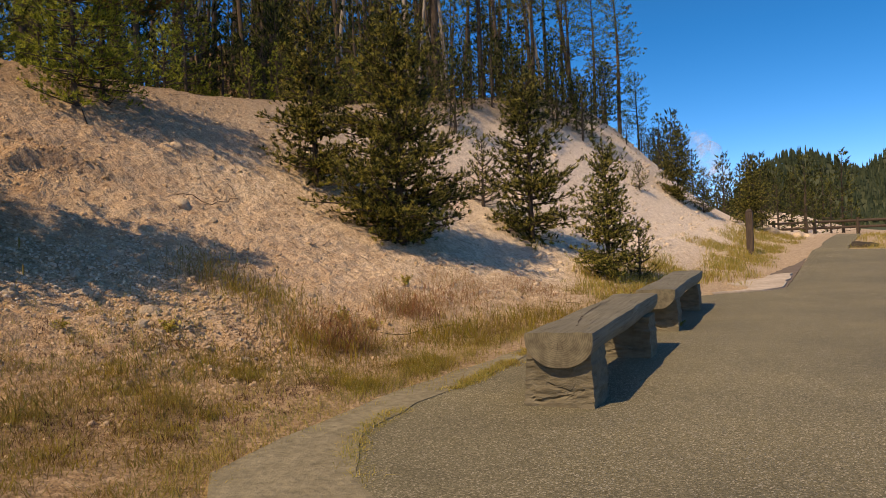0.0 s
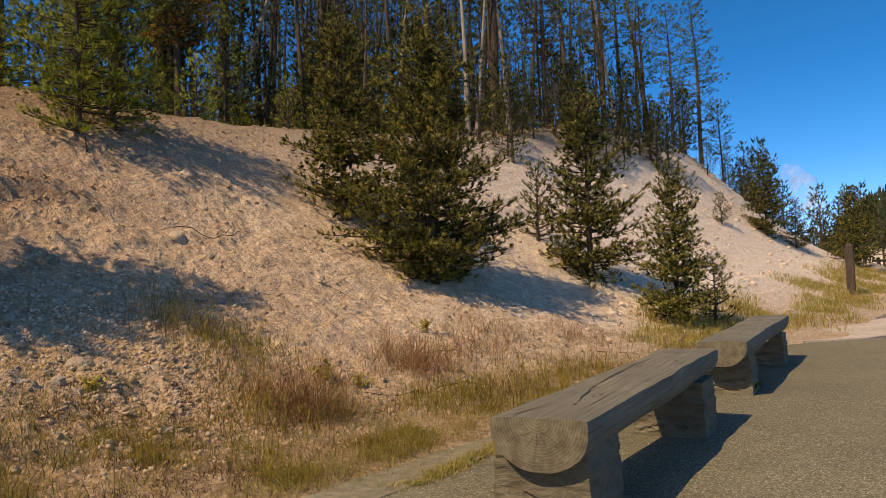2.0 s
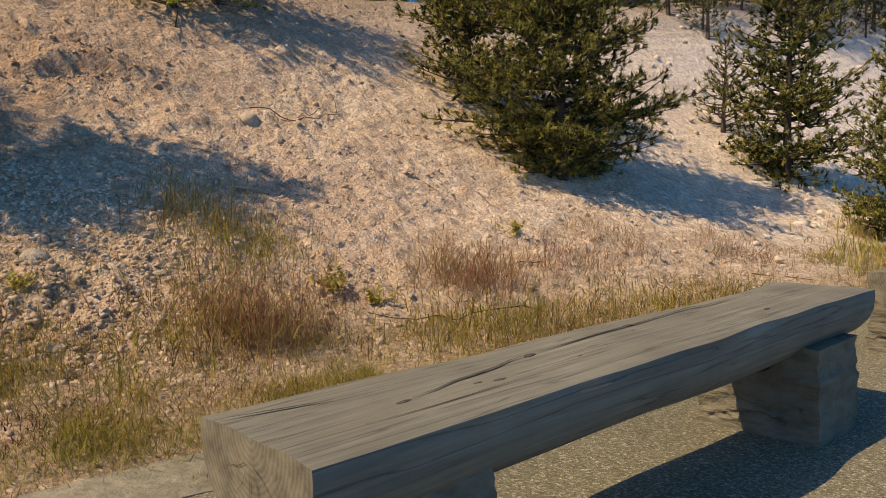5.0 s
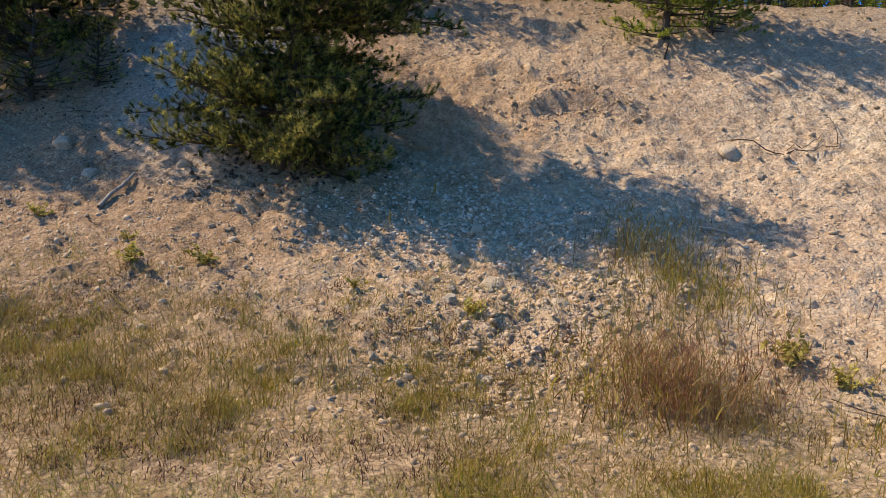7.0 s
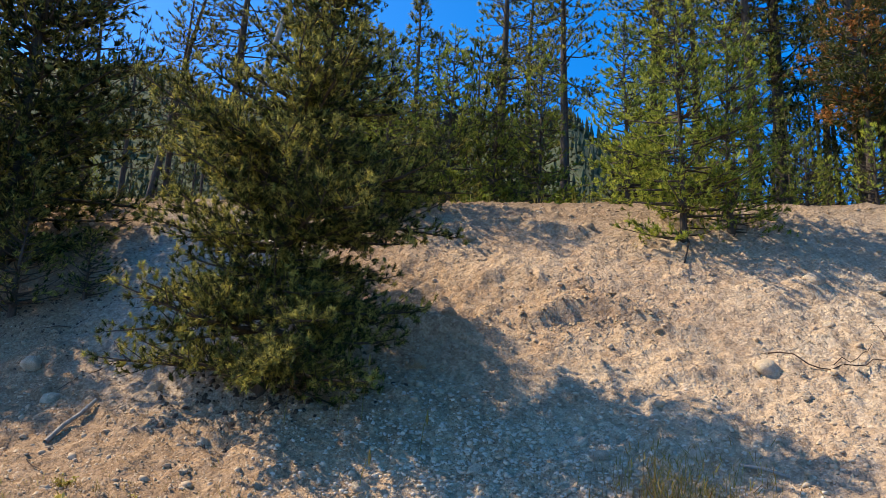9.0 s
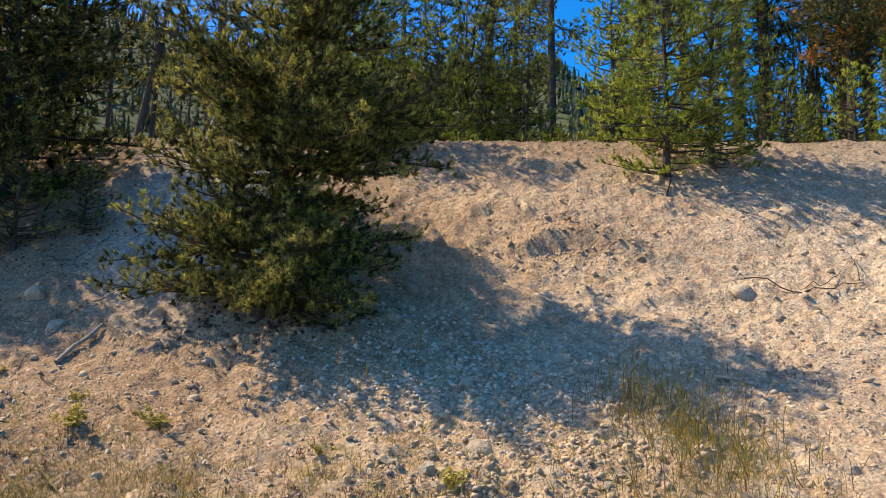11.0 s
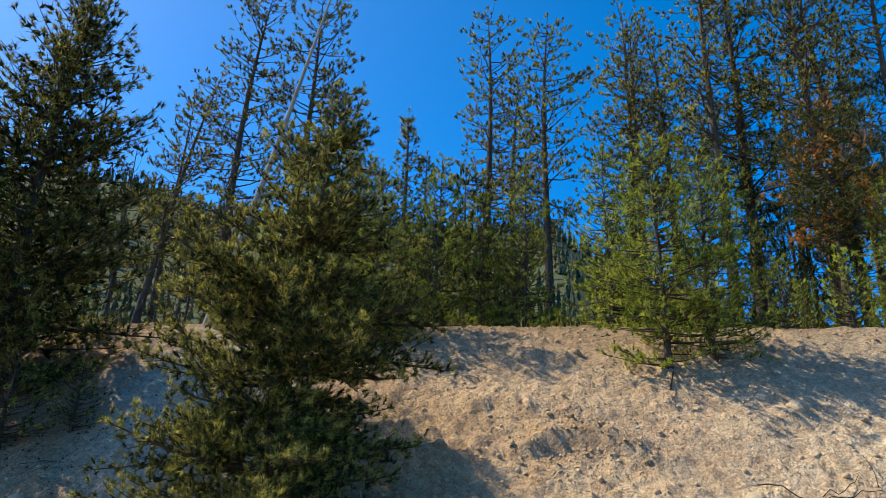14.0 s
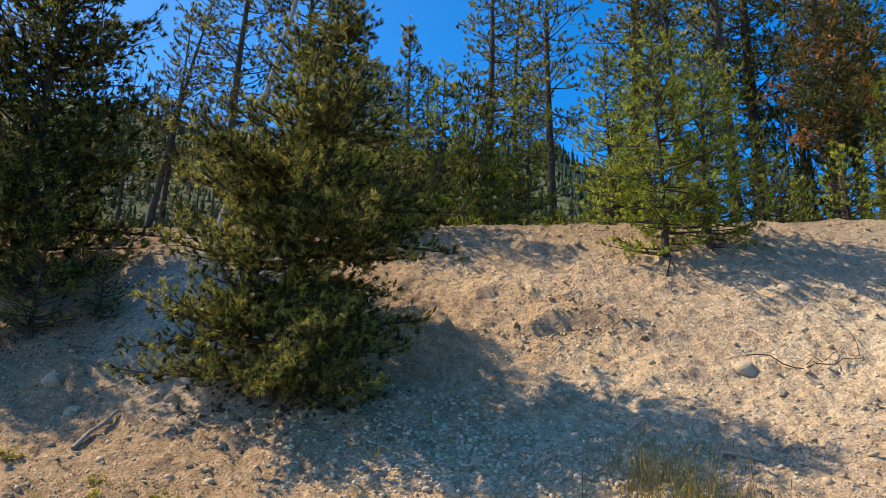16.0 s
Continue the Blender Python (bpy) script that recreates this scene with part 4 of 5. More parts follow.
for i in range(44):
    e, s = -0.5 + 14.5 * under_rng.random(), 15.5 + 10 * under_rng.random()
    if abs(e - 5.8 - 0.07 * s) < 0.9:
        continue
    pine(YOUNG_DEEP[i % 2], e, s, 0.65 + 0.5 * under_rng.random(), 360 * under_rng.random(), "dark young pine under the tall trees", group="young pines of the wood")
# dark young trees along the upper slope farther on
edge_rng = np.random.default_rng(61)
for i in range(54):
    e = 19 + 25 * edge_rng.random()
    s = 9.9 + 2.2 * edge_rng.random() - 0.05 * (e - 19)
    pine(YOUNG_DEEP[i % 2], e, s, 0.32 + 0.4 * edge_rng.random(), 360 * edge_rng.random(), "dark young pine along the top of the far slope", group="pines along the far slope")
# the wood behind, thicker towards the far end
wood_rng = np.random.default_rng(99)
for i in range(46):
    e, s = 13.5 + 30 * wood_rng.random(), 13.5 + 22 * wood_rng.random() ** 1.2
    if e > 36 and s > 26:
        continue
    pine(TALL_DEEP[i % 3], e, s, 0.55 + 0.5 * wood_rng.random(), 360 * wood_rng.random(), "tall lodgepole pine in the shaded wood", lean=(3 * wood_rng.normal(), 3 * wood_rng.normal()), group="tall pines of the wood")
for i in range(44):
    e, s = 14 + 26 * wood_rng.random(), 13.2 + 10 * wood_rng.random()
    pine(YOUNG_DEEP[i % 2], e, s, 0.4 + 0.6 * wood_rng.random(), 360 * wood_rng.random(), "young pine under the tall trees", group="young pines of the wood")
deep = []
for i in range(18):
    e, s = -16 + 14 * wood_rng.random(), 16 + 22 * wood_rng.random()
    deep.append((TALL_DEEP[i % 3], e, s, 0.6 + 0.35 * wood_rng.random(), 360 * wood_rng.random(), (0, 0)))
grove(deep, "thin stand of tall pines on the wooded flat")
deep = []
for i in range(64):
    s = 15 + 28 * wood_rng.random()
    e = 8.5 + 0.5 * s + 24 * wood_rng.random()
    deep.append((TALL_DEEP[i % 3], e, s, 0.6 + 0.45 * wood_rng.random(), 360 * wood_rng.random(), (2 * wood_rng.normal(), 2 * wood_rng.normal())))
for i in range(30):
    s = 17 + 20 * wood_rng.random()
    deep.append((YOUNG_DEEP[i % 2], 9.5 + 0.5 * s + 22 * wood_rng.random(), s, 0.8 + 0.8 * wood_rng.random(), 360 * wood_rng.random(), (0, 0)))
grove(deep, "dense shaded pine wood behind the bank")
for i in range(8):
    e, s = 13 + 24 * wood_rng.random(), 12.6 + 8 * wood_rng.random()
    pine((SNAG[0], None), e, s, 0.5 + 0.5 * wood_rng.random(), 360 * wood_rng.random(), "bleached dead trunk in the wood", lean=(4 * wood_rng.normal(), 6 * wood_rng.normal()), group="dead trunks", wood=DEADWOOD, category="dead tree")


# ---- far forest ----
def far_forest(name, places, label):
    """Distant conifers: stacked ragged skirts, one joined mesh."""
    r = np.random.default_rng(17)
    vs, fs, o = [], [], 0
    for x, y, z, h in places:
        for a, b, w in ((0.05, 0.55, 0.17), (0.35, 0.8, 0.12), (0.62, 1.0, 0.075)):
            ang = np.arange(6) * np.pi / 3 + r.random() * 6
            rad = h * w * (0.65 + 0.7 * r.random(6))
            ring = np.stack([x + rad * np.cos(ang), y + rad * np.sin(ang), np.full(6, z + h * a) + h * 0.05 * r.normal(size=6)], -1)
            vs.append(np.concatenate([ring, [[x, y, z + h * b]]]))
            fs.append(np.array([[o + k, o + (k + 1) % 6, o + 6] for k in range(6)]))
            o += 7
    ob = put(name, mesh_from(name, np.concatenate(vs), np.concatenate(fs)), FAR_NEEDLE)
    return tagged(ob, label, "forest", kind="stuff")


places = []
fr = np.random.default_rng(5)
while len(places) < 3600:
    e, s = -380 + 640 * fr.random(), 110 + 520 * fr.random() ** 1.2
    if vnoise(e / 30, s / 30, 8) < 0.2:
        continue
    x, y = xy(e, s)
    places.append((x, y, float(land(e, s)), 8 + 8 * fr.random()))
far_forest("far_woods", places, "dark conifer forest on the mountainside behind the bank")
places = []
while len(places) < 3200:
    x, y = 80 + 300 * fr.random(), 360 + 300 * fr.random()
    if y - 2.2 * x > 330 or vnoise(x / 30, y / 30, 18) < 0.15:
        continue
    e, s = es(x, y)
    places.append((x, y, float(land(e, s)) - 0.5, 5 + 5 * fr.random()))
far_forest("far_woods", places, "conifer forest on the distant hills")
deep = []
for i in range(90):
    e = 44 + 70 * fr.random()
    s = 3.5 + (14 + 0.45 * (e - 44)) * fr.random()
    deep.append((YOUNG_DEEP[i % 2], e, s, 0.7 + 0.75 * fr.random(), 360 * fr.random(), (0, 0)))
grove(deep, "dark pines beyond the end of the bank")
pine(YOUNG_DEEP[1], 61.8, 5.6, 1.4, 0, "dark spreading pine beyond the path", group="pines beyond the bank")
pine(YOUNG_DEEP[0], 63.0, 3.2, 1.5, 80, "dark spreading pine beyond the path", group="pines beyond the bank")


# ---- loose stones ----
def stone_mesh(name, seed, flat=0.7, rough=0.3, subdiv=2):
    bm = bmesh.new()
    bmesh.ops.create_icosphere(bm, subdivisions=subdiv, radius=1)
    for v in bm.verts:
        p = v.co
        k = 1 + rough * noise.noise(p * 1.3 + Vector((seed * 7.1, 0, 0))) + 0.4 * rough * noise.noise(p * 3.5 + Vector((0, seed * 3.3, 0))) + 0.12 * rough * noise.noise(p * 9)
        v.co = Vector((p.x * k, p.y * k * 0.8, p.z * k * flat))
    for f in bm.faces:
        f.smooth = subdiv > 2
    me = bpy.data.meshes.new(name)
    bm.to_mesh(me)
    bm.free()
    return me


BOULDERS = [stone_mesh("rock", 20 + i, (0.8, 0.65, 0.7)[i], 0.34, 3) for i in range(3)]
STONES = [stone_mesh("rock", i, (0.85, 0.65, 0.75, 0.5)[i % 4], 0.65) for i in range(8)]


def rock(e, s, r, k, label="pale broken rock lying on the bank", group="rocks on the bank"):
    ledge = 4.2 < e < 7.2 and s > 7.5
    ob = put("rock", BOULDERS[k % 3] if r > 0.07 else STONES[k % 8], CLOD if ledge else ROCK)
    if ledge:
        label = "crumbling clod of the same soil as the bank"
    at = spot(e, s, r * 0.15)
    ob.matrix_world = Matrix.Translation(at) @ pose(0, 0, 0, 12 * math.sin(k), 15 * math.cos(k * 2.3), k * 67) @ Matrix.Diagonal((r, r, r, 1))
    return tagged(ob, label, "rock", group)


for i, (e, s, r) in enumerate(((7.86, 7.78, 0.14), (8.73, 8.5, 0.08), (8.85, 9.1, 0.15), (5.36, 5.1, 0.115), (5.85, 4.75, 0.09), (7.66, 5.05, 0.07), (4.39, 5.81, 0.08), (3.66, 5.57, 0.06), (6.2, 8.75, 0.04),
                               (5.6, 8.25, 0.05), (6.95, 8.2, 0.06), (4.5, 7.75, 0.11), (4.75, 8.15, 0.08), (4.95, 7.6, 0.07), (8.05, 7.3, 0.06), (8.5, 7.55, 0.06), (7.4, 7.4, 0.06), (5.0, 5.6, 0.07), (5.2, 6.1, 0.07),
                               (6.0, 6.6, 0.10), (6.15, 6.3, 0.08), (5.75, 6.15, 0.06), (6.9, 6.5, 0.09), (4.9, 5.2, 0.06), (5.05, 4.8, 0.07), (9.1, 5.7, 0.06), (8.6, 5.2, 0.05), (9.5, 7.2, 0.06), (10.6, 7.9, 0.06),
                               (1.2, 6.9, 0.10), (0.6, 7.4, 0.12), (2.2, 5.5, 0.05), (6.4, 10.3, 0.14), (5.4, 10.5, 0.12), (4.8, 9.9, 0.10), (2.1, 7.1, 0.10))):
    rock(e, s, r, i)
stone_rng = np.random.default_rng(23)
for i in range(110):
    e, s = -1 + 14 * stone_rng.random(), 3.6 + 7.5 * stone_rng.random()
    rock(e, s, 0.018 + 0.035 * stone_rng.random() ** 2, i + 3)
for i in range(60):
    e, s = 5.7 + 0.7 * stone_rng.normal(), 4.5 + 0.6 * stone_rng.normal()
    rock(e, s, 0.02 + 0.04 * stone_rng.random() ** 2, i + 5, "chalky rubble stone in a loose heap", "rubble stones")
for e, s, r in ((37, 4.3, 0.45), (38.5, 3.9, 0.35), (39.5, 3.4, 0.3), (43, -3.2, 0.6), (40, 3.0, 0.25)):
    rock(e, s, r, int(e), "pale boulder beside the far path", "boulders by the far path")


CRUMB = (np.array([(1, 0.9, -0.5), (-0.9, 1, -0.5), (-1, -0.9, -0.5), (0.9, -1, -0.5), (0.6, -0.3, 0.75), (-0.2, 0.65, 0.8), (-0.6, -0.5, 0.6)]),
         np.array([(0, 1, 5), (1, 2, 6), (1, 6, 5), (2, 3, 6), (3, 4, 6), (3, 0, 4), (0, 5, 4), (4, 5, 6)]))


GOLD = (1 + 5**0.5) / 2
ROUND = (np.array([(-1, GOLD, 0), (1, GOLD, 0), (-1, -GOLD, 0), (1, -GOLD, 0), (0, -1, GOLD), (0, 1, GOLD), (0, -1, -GOLD), (0, 1, -GOLD), (GOLD, 0, -1), (GOLD, 0, 1), (-GOLD, 0, -1), (-GOLD, 0, 1)]) * (0.6, 0.55, 0.42),
         np.array([(0, 11, 5), (0, 5, 1), (0, 1, 7), (0, 7, 10), (0, 10, 11), (1, 5, 9), (5, 11, 4), (11, 10, 2), (10, 7, 6), (7, 1, 8), (3, 9, 4), (3, 4, 2), (3, 2, 6), (3, 6, 8), (3, 8, 9), (4, 9, 5), (2, 4, 11), (6, 2, 10), (8, 6, 7), (9, 8, 1)]))


def pebbles(name, n, elo, ehi, slo, shi, lo, hi, material_, label, seed, mask=None, kind=CRUMB, power=4):
    """Crumbs of rock, each jittered and turned, joined in one mesh."""
    r = np.random.default_rng(seed)
    base, tri = kind
    e, s = elo + (ehi - elo) * r.random(n), slo + (shi - slo) * r.random(n)
    if mask is not None:
        ok = mask(e, s) > r.random(n)
        e, s = e[ok], s[ok]
    n = len(e)
    size = lo + (hi - lo) * r.random(n) ** power
    x, y = xy(e, s)
    z = land(e, s) + relief(e, s) + size * 0.06
    shape = 0.65 + 0.7 * r.random((n, len(base)))
    v = base[None] * (shape * size[:, None])[..., None] * (0.65 + 0.7 * r.random((n, 1, 3)))
    a = r.random(n)[:, None] * 6.283
    v = np.stack([v[..., 0] * np.cos(a) - v[..., 1] * np.sin(a), v[..., 0] * np.sin(a) + v[..., 1] * np.cos(a), v[..., 2]], -1)
    v = v + np.stack([x, y, z], -1)[:, None]
    f = tri[None] + (np.arange(n) * len(base))[:, None, None]
    ob = put(name, mesh_from(name, v.reshape(-1, 3), f.reshape(-1, 3), True), material_)
    return tagged(ob, label, "gravel", kind="stuff")


pebbles("gravel", 6500, -2.5, 13, 2.9, 11.6, 0.009, 0.036, GRAVEL, "pale gravel strewn over the bank", 31, lambda e, s: 0.35 + 0.8 * (fbm(e * 0.8, s * 0.8, 81, 3) > 0.48), ROUND)
pebbles("gravel", 42000, -1.0, 11.0, 2.4, 10.0, 0.0045, 0.014, GRAVEL, "pale crumbled soil covering the bank", 34, lambda e, s: (0.25 + 0.9 * ease((fbm(e * 1.1, s * 1.1, 83, 3) - 0.36) / 0.2)) * (1 - 0.6 * ease((s - 6.5) / 2)) * (0.45 + 0.55 * ease((s - 3.8) / 1.2)), CRUMB, 3.5)
pebbles("gravel", 18000, 3.2, 8.0, 2.4, 6.8, 0.007, 0.027, GRAVEL, "chalky rubble at the foot of the bank", 32, lambda e, s: np.exp(-(((e - 5.7) / 0.85) ** 2 + ((s - 4.5) / 1.2) ** 2)), ROUND, 3)
pebbles("gravel", 15000, 3.4, 8.4, 5.0, 7.5, 0.006, 0.024, CHALK, "loose grey-white gravel fan in the shade of a pine", 36, lambda e, s: 0.9 * np.exp(-(((e - 5.6) / 1.5) ** 2 + ((s - 6.25) / 0.75) ** 2)), ROUND, 2.5)
pebbles("gravel", 2600, 12, 36, 3.4, 11, 0.02, 0.085, CHALK, "chalky stones strewn over the far slope", 37, lambda e, s: 0.3 + 0.7 * (fbm(e * 0.4, s * 0.6, 85, 3) > 0.48), ROUND, 3)
pebbles("gravel", 4500, 4.0, 7.6, 7.5, 9.4, 0.008, 0.022, CLOD, "crumbling clods along a broken ledge of the bank", 38, lambda e, s: 0.9 * np.exp(-(((e - 6.3) / 0.75) ** 2 + ((s - 8.5) / 0.35) ** 2)) + 0.5 * np.exp(-(((e - 4.7) / 0.5) ** 2 + ((s - 8.0) / 0.3) ** 2)), CRUMB, 3)
# Brown litter that also stands in for shade on the ground under these pines
pebbles("pine_litter", 6000, -3.0, 3.0, 6.6, 10.2, 0.005, 0.016, TWIG, "brown needles and twigs under the large pines, also darkening their shaded ground", 39, lambda e, s: ease((fbm(e * 2.2, s * 2.2, 87, 3) - 0.36) / 0.2) * np.exp(-(((e + 0.2) / 1.7) ** 4 + ((s - 8.5) / 1.1) ** 4)), CRUMB, 2)
pebbles("pine_litter", 5000, 1.2, 5.0, 5.9, 9.4, 0.008, 0.03, TWIG, "dark fallen needles and cone scales under a pine", 35, lambda e, s: np.exp(-(((e - 3.1) / 0.7) ** 2 + ((s - 7.2) / 0.55) ** 2)), CRUMB, 2)
pebbles("gravel", 2600, -2, 22, -2.5, 2.4, 0.003, 0.009, GRAVEL, "fine grit scattered on the asphalt", 33)


# ---- grass and weeds ----
def blades(name, e, s, height, lean, width, material_, label, seed, kind="stuff", category="grass", lift=0.0):
    """Narrow bent blades, one at each place."""
    r = np.random.default_rng(seed)
    n = len(e)
    x, y = xy(e, s)
    z = land(e, s) + relief(e, s) - 0.015 + lift
    az = r.random(n) * 2 * np.pi
    out = np.stack([np.cos(az), np.sin(az), np.zeros(n)], -1)
    side = np.stack([-np.sin(az), np.cos(az), np.zeros(n)], -1)
    tw = r.random(n) * np.pi
    side = side * np.cos(tw)[:, None] + out * np.sin(tw)[:, None]
    b = np.stack([x, y, z], -1)
    h, ln = height[:, None], (lean * r.random(n))[:, None]
    m = b + out * ln * h * 0.3 + np.array([0, 0, 0.55]) * h
    t = b + out * ln * h + np.array([0, 0, 1.0]) * h * (1 - 0.25 * ln)
    w = (width * (0.6 + 0.8 * r.random(n)))[:, None] / 2
    v = np.stack([b - side * w, b + side * w, m + side * w * 0.8, m - side * w * 0.8, t], 1).reshape(-1, 3)
    k = (np.arange(n) * 5)[:, None, None]
    f = (k + np.array([[0, 1, 2], [0, 2, 3], [3, 2, 4]])[None]).reshape(-1, 3)
    ob = put(name, mesh_from(name, v, f), material_)
    return tagged(ob, label, category, kind=kind)


def tussocks(n, elo, ehi, slo, shi, per, spread, seed, mask):
    """Places of blades gathered in tussocks."""
    r = np.random.default_rng(seed)
    e, s = elo + (ehi - elo) * r.random(n), slo + (shi - slo) * r.random(n)
    ok = mask(e, s) > r.random(n)
    e, s = e[ok], s[ok]
    size = 0.6 + 0.8 * r.random(len(e))
    e, s, size = np.repeat(e, per), np.repeat(s, per), np.repeat(size, per)
    return e + spread * r.normal(size=len(e)), s + spread * r.normal(size=len(e)), size * (0.5 + 0.7 * r.random(len(e)))


def toe(e, s):
    """Where turf grows: along the foot of the bank, in patches."""
    lo = kerb_edge(np.minimum(e, 15.2))
    bare = 0.9 * np.exp(-(((e - 7.6) / 0.6) ** 2 + ((s - 3.75) / 0.3) ** 2)) + 0.85 * np.exp(-(((e - 7.0) / 0.4) ** 2 + ((s - 2.85) / 0.28) ** 2))
    return np.maximum(1 - bare, 0) * ease((s - lo + 0.05) / 0.25) * (1 - ease((s - 4.0 + 1.15 * ease((e - 4.8) / 1.2) - 0.9 * vnoise(e * 0.7, e * 0, 77)) / (1.4 - 0.6 * ease((e - 4.8) / 1.2)))) * ease((fbm(e * 0.9, s * 1.3, 91, 3) - 0.37) / 0.2)


e, s, k = tussocks(11500, -3, 16, 1.2, 6.0, 11, 0.06, 41, toe)
blades("dry_grass", e, s, 0.11 * k, 2.2, 0.0034, DRY_GRASS, "dry golden grass along the foot of the bank", 42)
e, s, k = tussocks(2700, -3, 7.5, 2.2, 5.6, 10, 0.05, 43, lambda e, s: 0.55 * ease((fbm(e, s, 95, 3) - 0.36) / 0.2))
blades("dry_grass", e, s, 0.12 * k, 1.9, 0.0032, GREEN_GRASS, "thin yellow-green grass growing through the soil", 44)
e, s, k = tussocks(6000, -3, 12, 1.6, 6.0, 5, 0.05, 141, lambda e, s: toe(e, s) * 0.9 + 0.08 * (s > 2.6))
blades("dry_grass", e, s, 0.06 * k, 2.4, 0.005, DRY_GRASS, "matted dry grass and stubble on the soil", 142)
e, s, k = tussocks(1900, 0.5, 5.6, 2.2, 4.7, 20, 0.045, 341, lambda e, s: 0.9 * ease((fbm(e * 3.4, s * 3.8, 343, 3) - 0.5) / 0.1) * (1 - ease((s - 3.9) / 0.8)))
blades("olive_grass", e, s, 0.10 * k, 1.7, 0.0042, OLIVE_GRASS, "olive and gold grass tussocks on brown earth", 342)
e, s, k = tussocks(1000, 6.0, 8.2, 1.9, 2.7, 9, 0.05, 345, lambda e, s: ease((s - kerb_edge(e)) / 0.1) * ease((fbm(e * 3.5, s * 4.0, 347, 3) - 0.48) / 0.12))
blades("olive_grass", e, s, 0.085 * k, 2.0, 0.004, OLIVE_GRASS, "low green grass beside the kerb", 346)
e, s, k = tussocks(2600, 0.5, 6.0, 2.3, 5.2, 16, 0.035, 241, lambda e, s: 0.85 * ease((fbm(e * 1.6, s * 1.6, 243, 3) - 0.46) / 0.09))
blades("low_russet_plants", e, s, 0.05 * k, 2.2, 0.005, RUSSET_MAT, "low purple-brown withered plants on the soil", 242, category="plant")
e, s, k = tussocks(3000, 13, 40, 1.2, 5.4, 14, 0.12, 45, lambda e, s: ease((s - left_edge(e) - 0.75) / 0.3) * (1 - ease((s - 4.2) / 1.2)) * ease((fbm(e * 0.6, s * 0.9, 97, 3) - 0.36) / 0.15) * (1 - 0.95 * np.exp(-(((e - 18.2) / 1.6) ** 2 + ((s - 2.0) / 0.55) ** 2))))
blades("dry_grass", e, s, 0.2 * k, 1.2, 0.012, GREEN_GRASS, "tall golden grass at the foot of the far slope", 46)
e, s, k = tussocks(700, 29, 46, -7, 0.8, 12, 0.12, 145, lambda e, s: ease((right_edge(e) - s) / 0.3))
blades("dry_grass", e, s, 0.2 * k, 1.0, 0.014, GREEN_GRASS, "low yellow-green grass beyond the end of the paving", 146)
e, s, k = tussocks(2600, 2.8, 9.0, 1.4, 2.9, 10, 0.05, 47, lambda e, s: np.exp(-(((s - kerb_edge(e) - 0.16) / 0.2) ** 2)))
blades("dry_grass", e, s, 0.085 * k, 1.8, 0.0035, GREEN_GRASS, "short green-gold grass growing over the kerb", 48)
e, s, k = tussocks(30000, 0.6, 8.4, -0.6, 2.4, 12, 0.03, 147, lambda e, s: np.exp(-(((s - left_edge(e) + 0.07) / 0.055) ** 2)) * ease((fbm(e * 2.5, s * 2.5, 149, 3) - 0.28) / 0.16))
blades("seam_grass", e, s, 0.055 * k, 2.0, 0.005, GREEN_GRASS, "low mossy grass in the seam between kerb and asphalt", 148, lift=0.02)
e, s, k = tussocks(2000, -10, 14, 12.3, 17, 8, 0.08, 49, lambda e, s: 0.6 + 0 * e)
blades("dry_grass", e, s, 0.22 * k, 0.7, 0.009, GREEN_GRASS, "grass on the wooded flat above the bank", 50)


def weed(name, e0, s0, count, spread, height, lean, width, material_, label, seed, category="plant"):
    """One clump of stems as a thing of its own."""
    r = np.random.default_rng(seed)
    e, s = e0 + spread * r.normal(size=count), s0 + spread * r.normal(size=count)
    ob = blades(name, e, s, height * (0.45 + 0.65 * r.random(count)), lean, width, material_, label, seed + 1, "stuff", category)
    n2 = int(count * 1.3)
    pick = r.integers(0, count, n2)
    blades(name, e[pick] + 0.04 * r.normal(size=n2), s[pick] + 0.04 * r.normal(size=n2), 0.05 + 0.06 * r.random(n2), 2.2, width * 1.5, material_, label, seed + 2, "stuff", category, height * 0.75 * r.random(n2))
    return ob


for i, (e, s, c, sp, h) in enumerate(((6.3, 3.4, 260, 0.14, 0.5), (6.25, 3.7, 160, 0.15, 0.46), (6.6, 3.5, 120, 0.15, 0.46), (6.9, 3.9, 90, 0.2, 0.36), (8.25, 4.05, 420, 0.22, 0.42), (8.7, 4.2, 260, 0.18, 0.38), (9.6, 4.2, 260, 0.24, 0.32),
                                      (4.3, 3.7, 160, 0.15, 0.26), (3.2, 3.4, 200, 0.2, 0.28), (10.6, 4.6, 260, 0.25, 0.32), (12.0, 4.2, 240, 0.26, 0.34), (2.2, 4.1, 160, 0.18, 0.24), (3.9, 2.9, 220, 0.2, 0.3))):
    weed("russet_weed", e, s, int(c * 0.9), sp * 1.15, h, 1.7, 0.0038, DRY_GRASS if e < 5 else RED_STEM, "brown dried weed clump with upright stems" if e < 5 else "russet dried weed clump with upright stems", 60 + i, "dried plant")
for i, (e, s, c, sp, h) in enumerate(((6.61, 5.62, 230, 0.22, 0.46), (6.85, 5.2, 230, 0.26, 0.34), (6.75, 4.7, 220, 0.28, 0.3), (7.6, 3.1, 260, 0.25, 0.28), (6.2, 3.95, 200, 0.22, 0.34), (6.05, 3.45, 200, 0.2, 0.3), (8.3, 3.0, 260, 0.25, 0.3), (9.2, 2.9, 300, 0.3, 0.3), (10.4, 2.9, 300, 0.3, 0.3))):
    weed("grass_clump", e, s, c, sp * 1.2, h * 0.95, 1.0, 0.0045, OLIVE_GRASS if i % 2 else DRY_GRASS, "tall green-gold grass clump on loose soil", 90 + i, "grass")


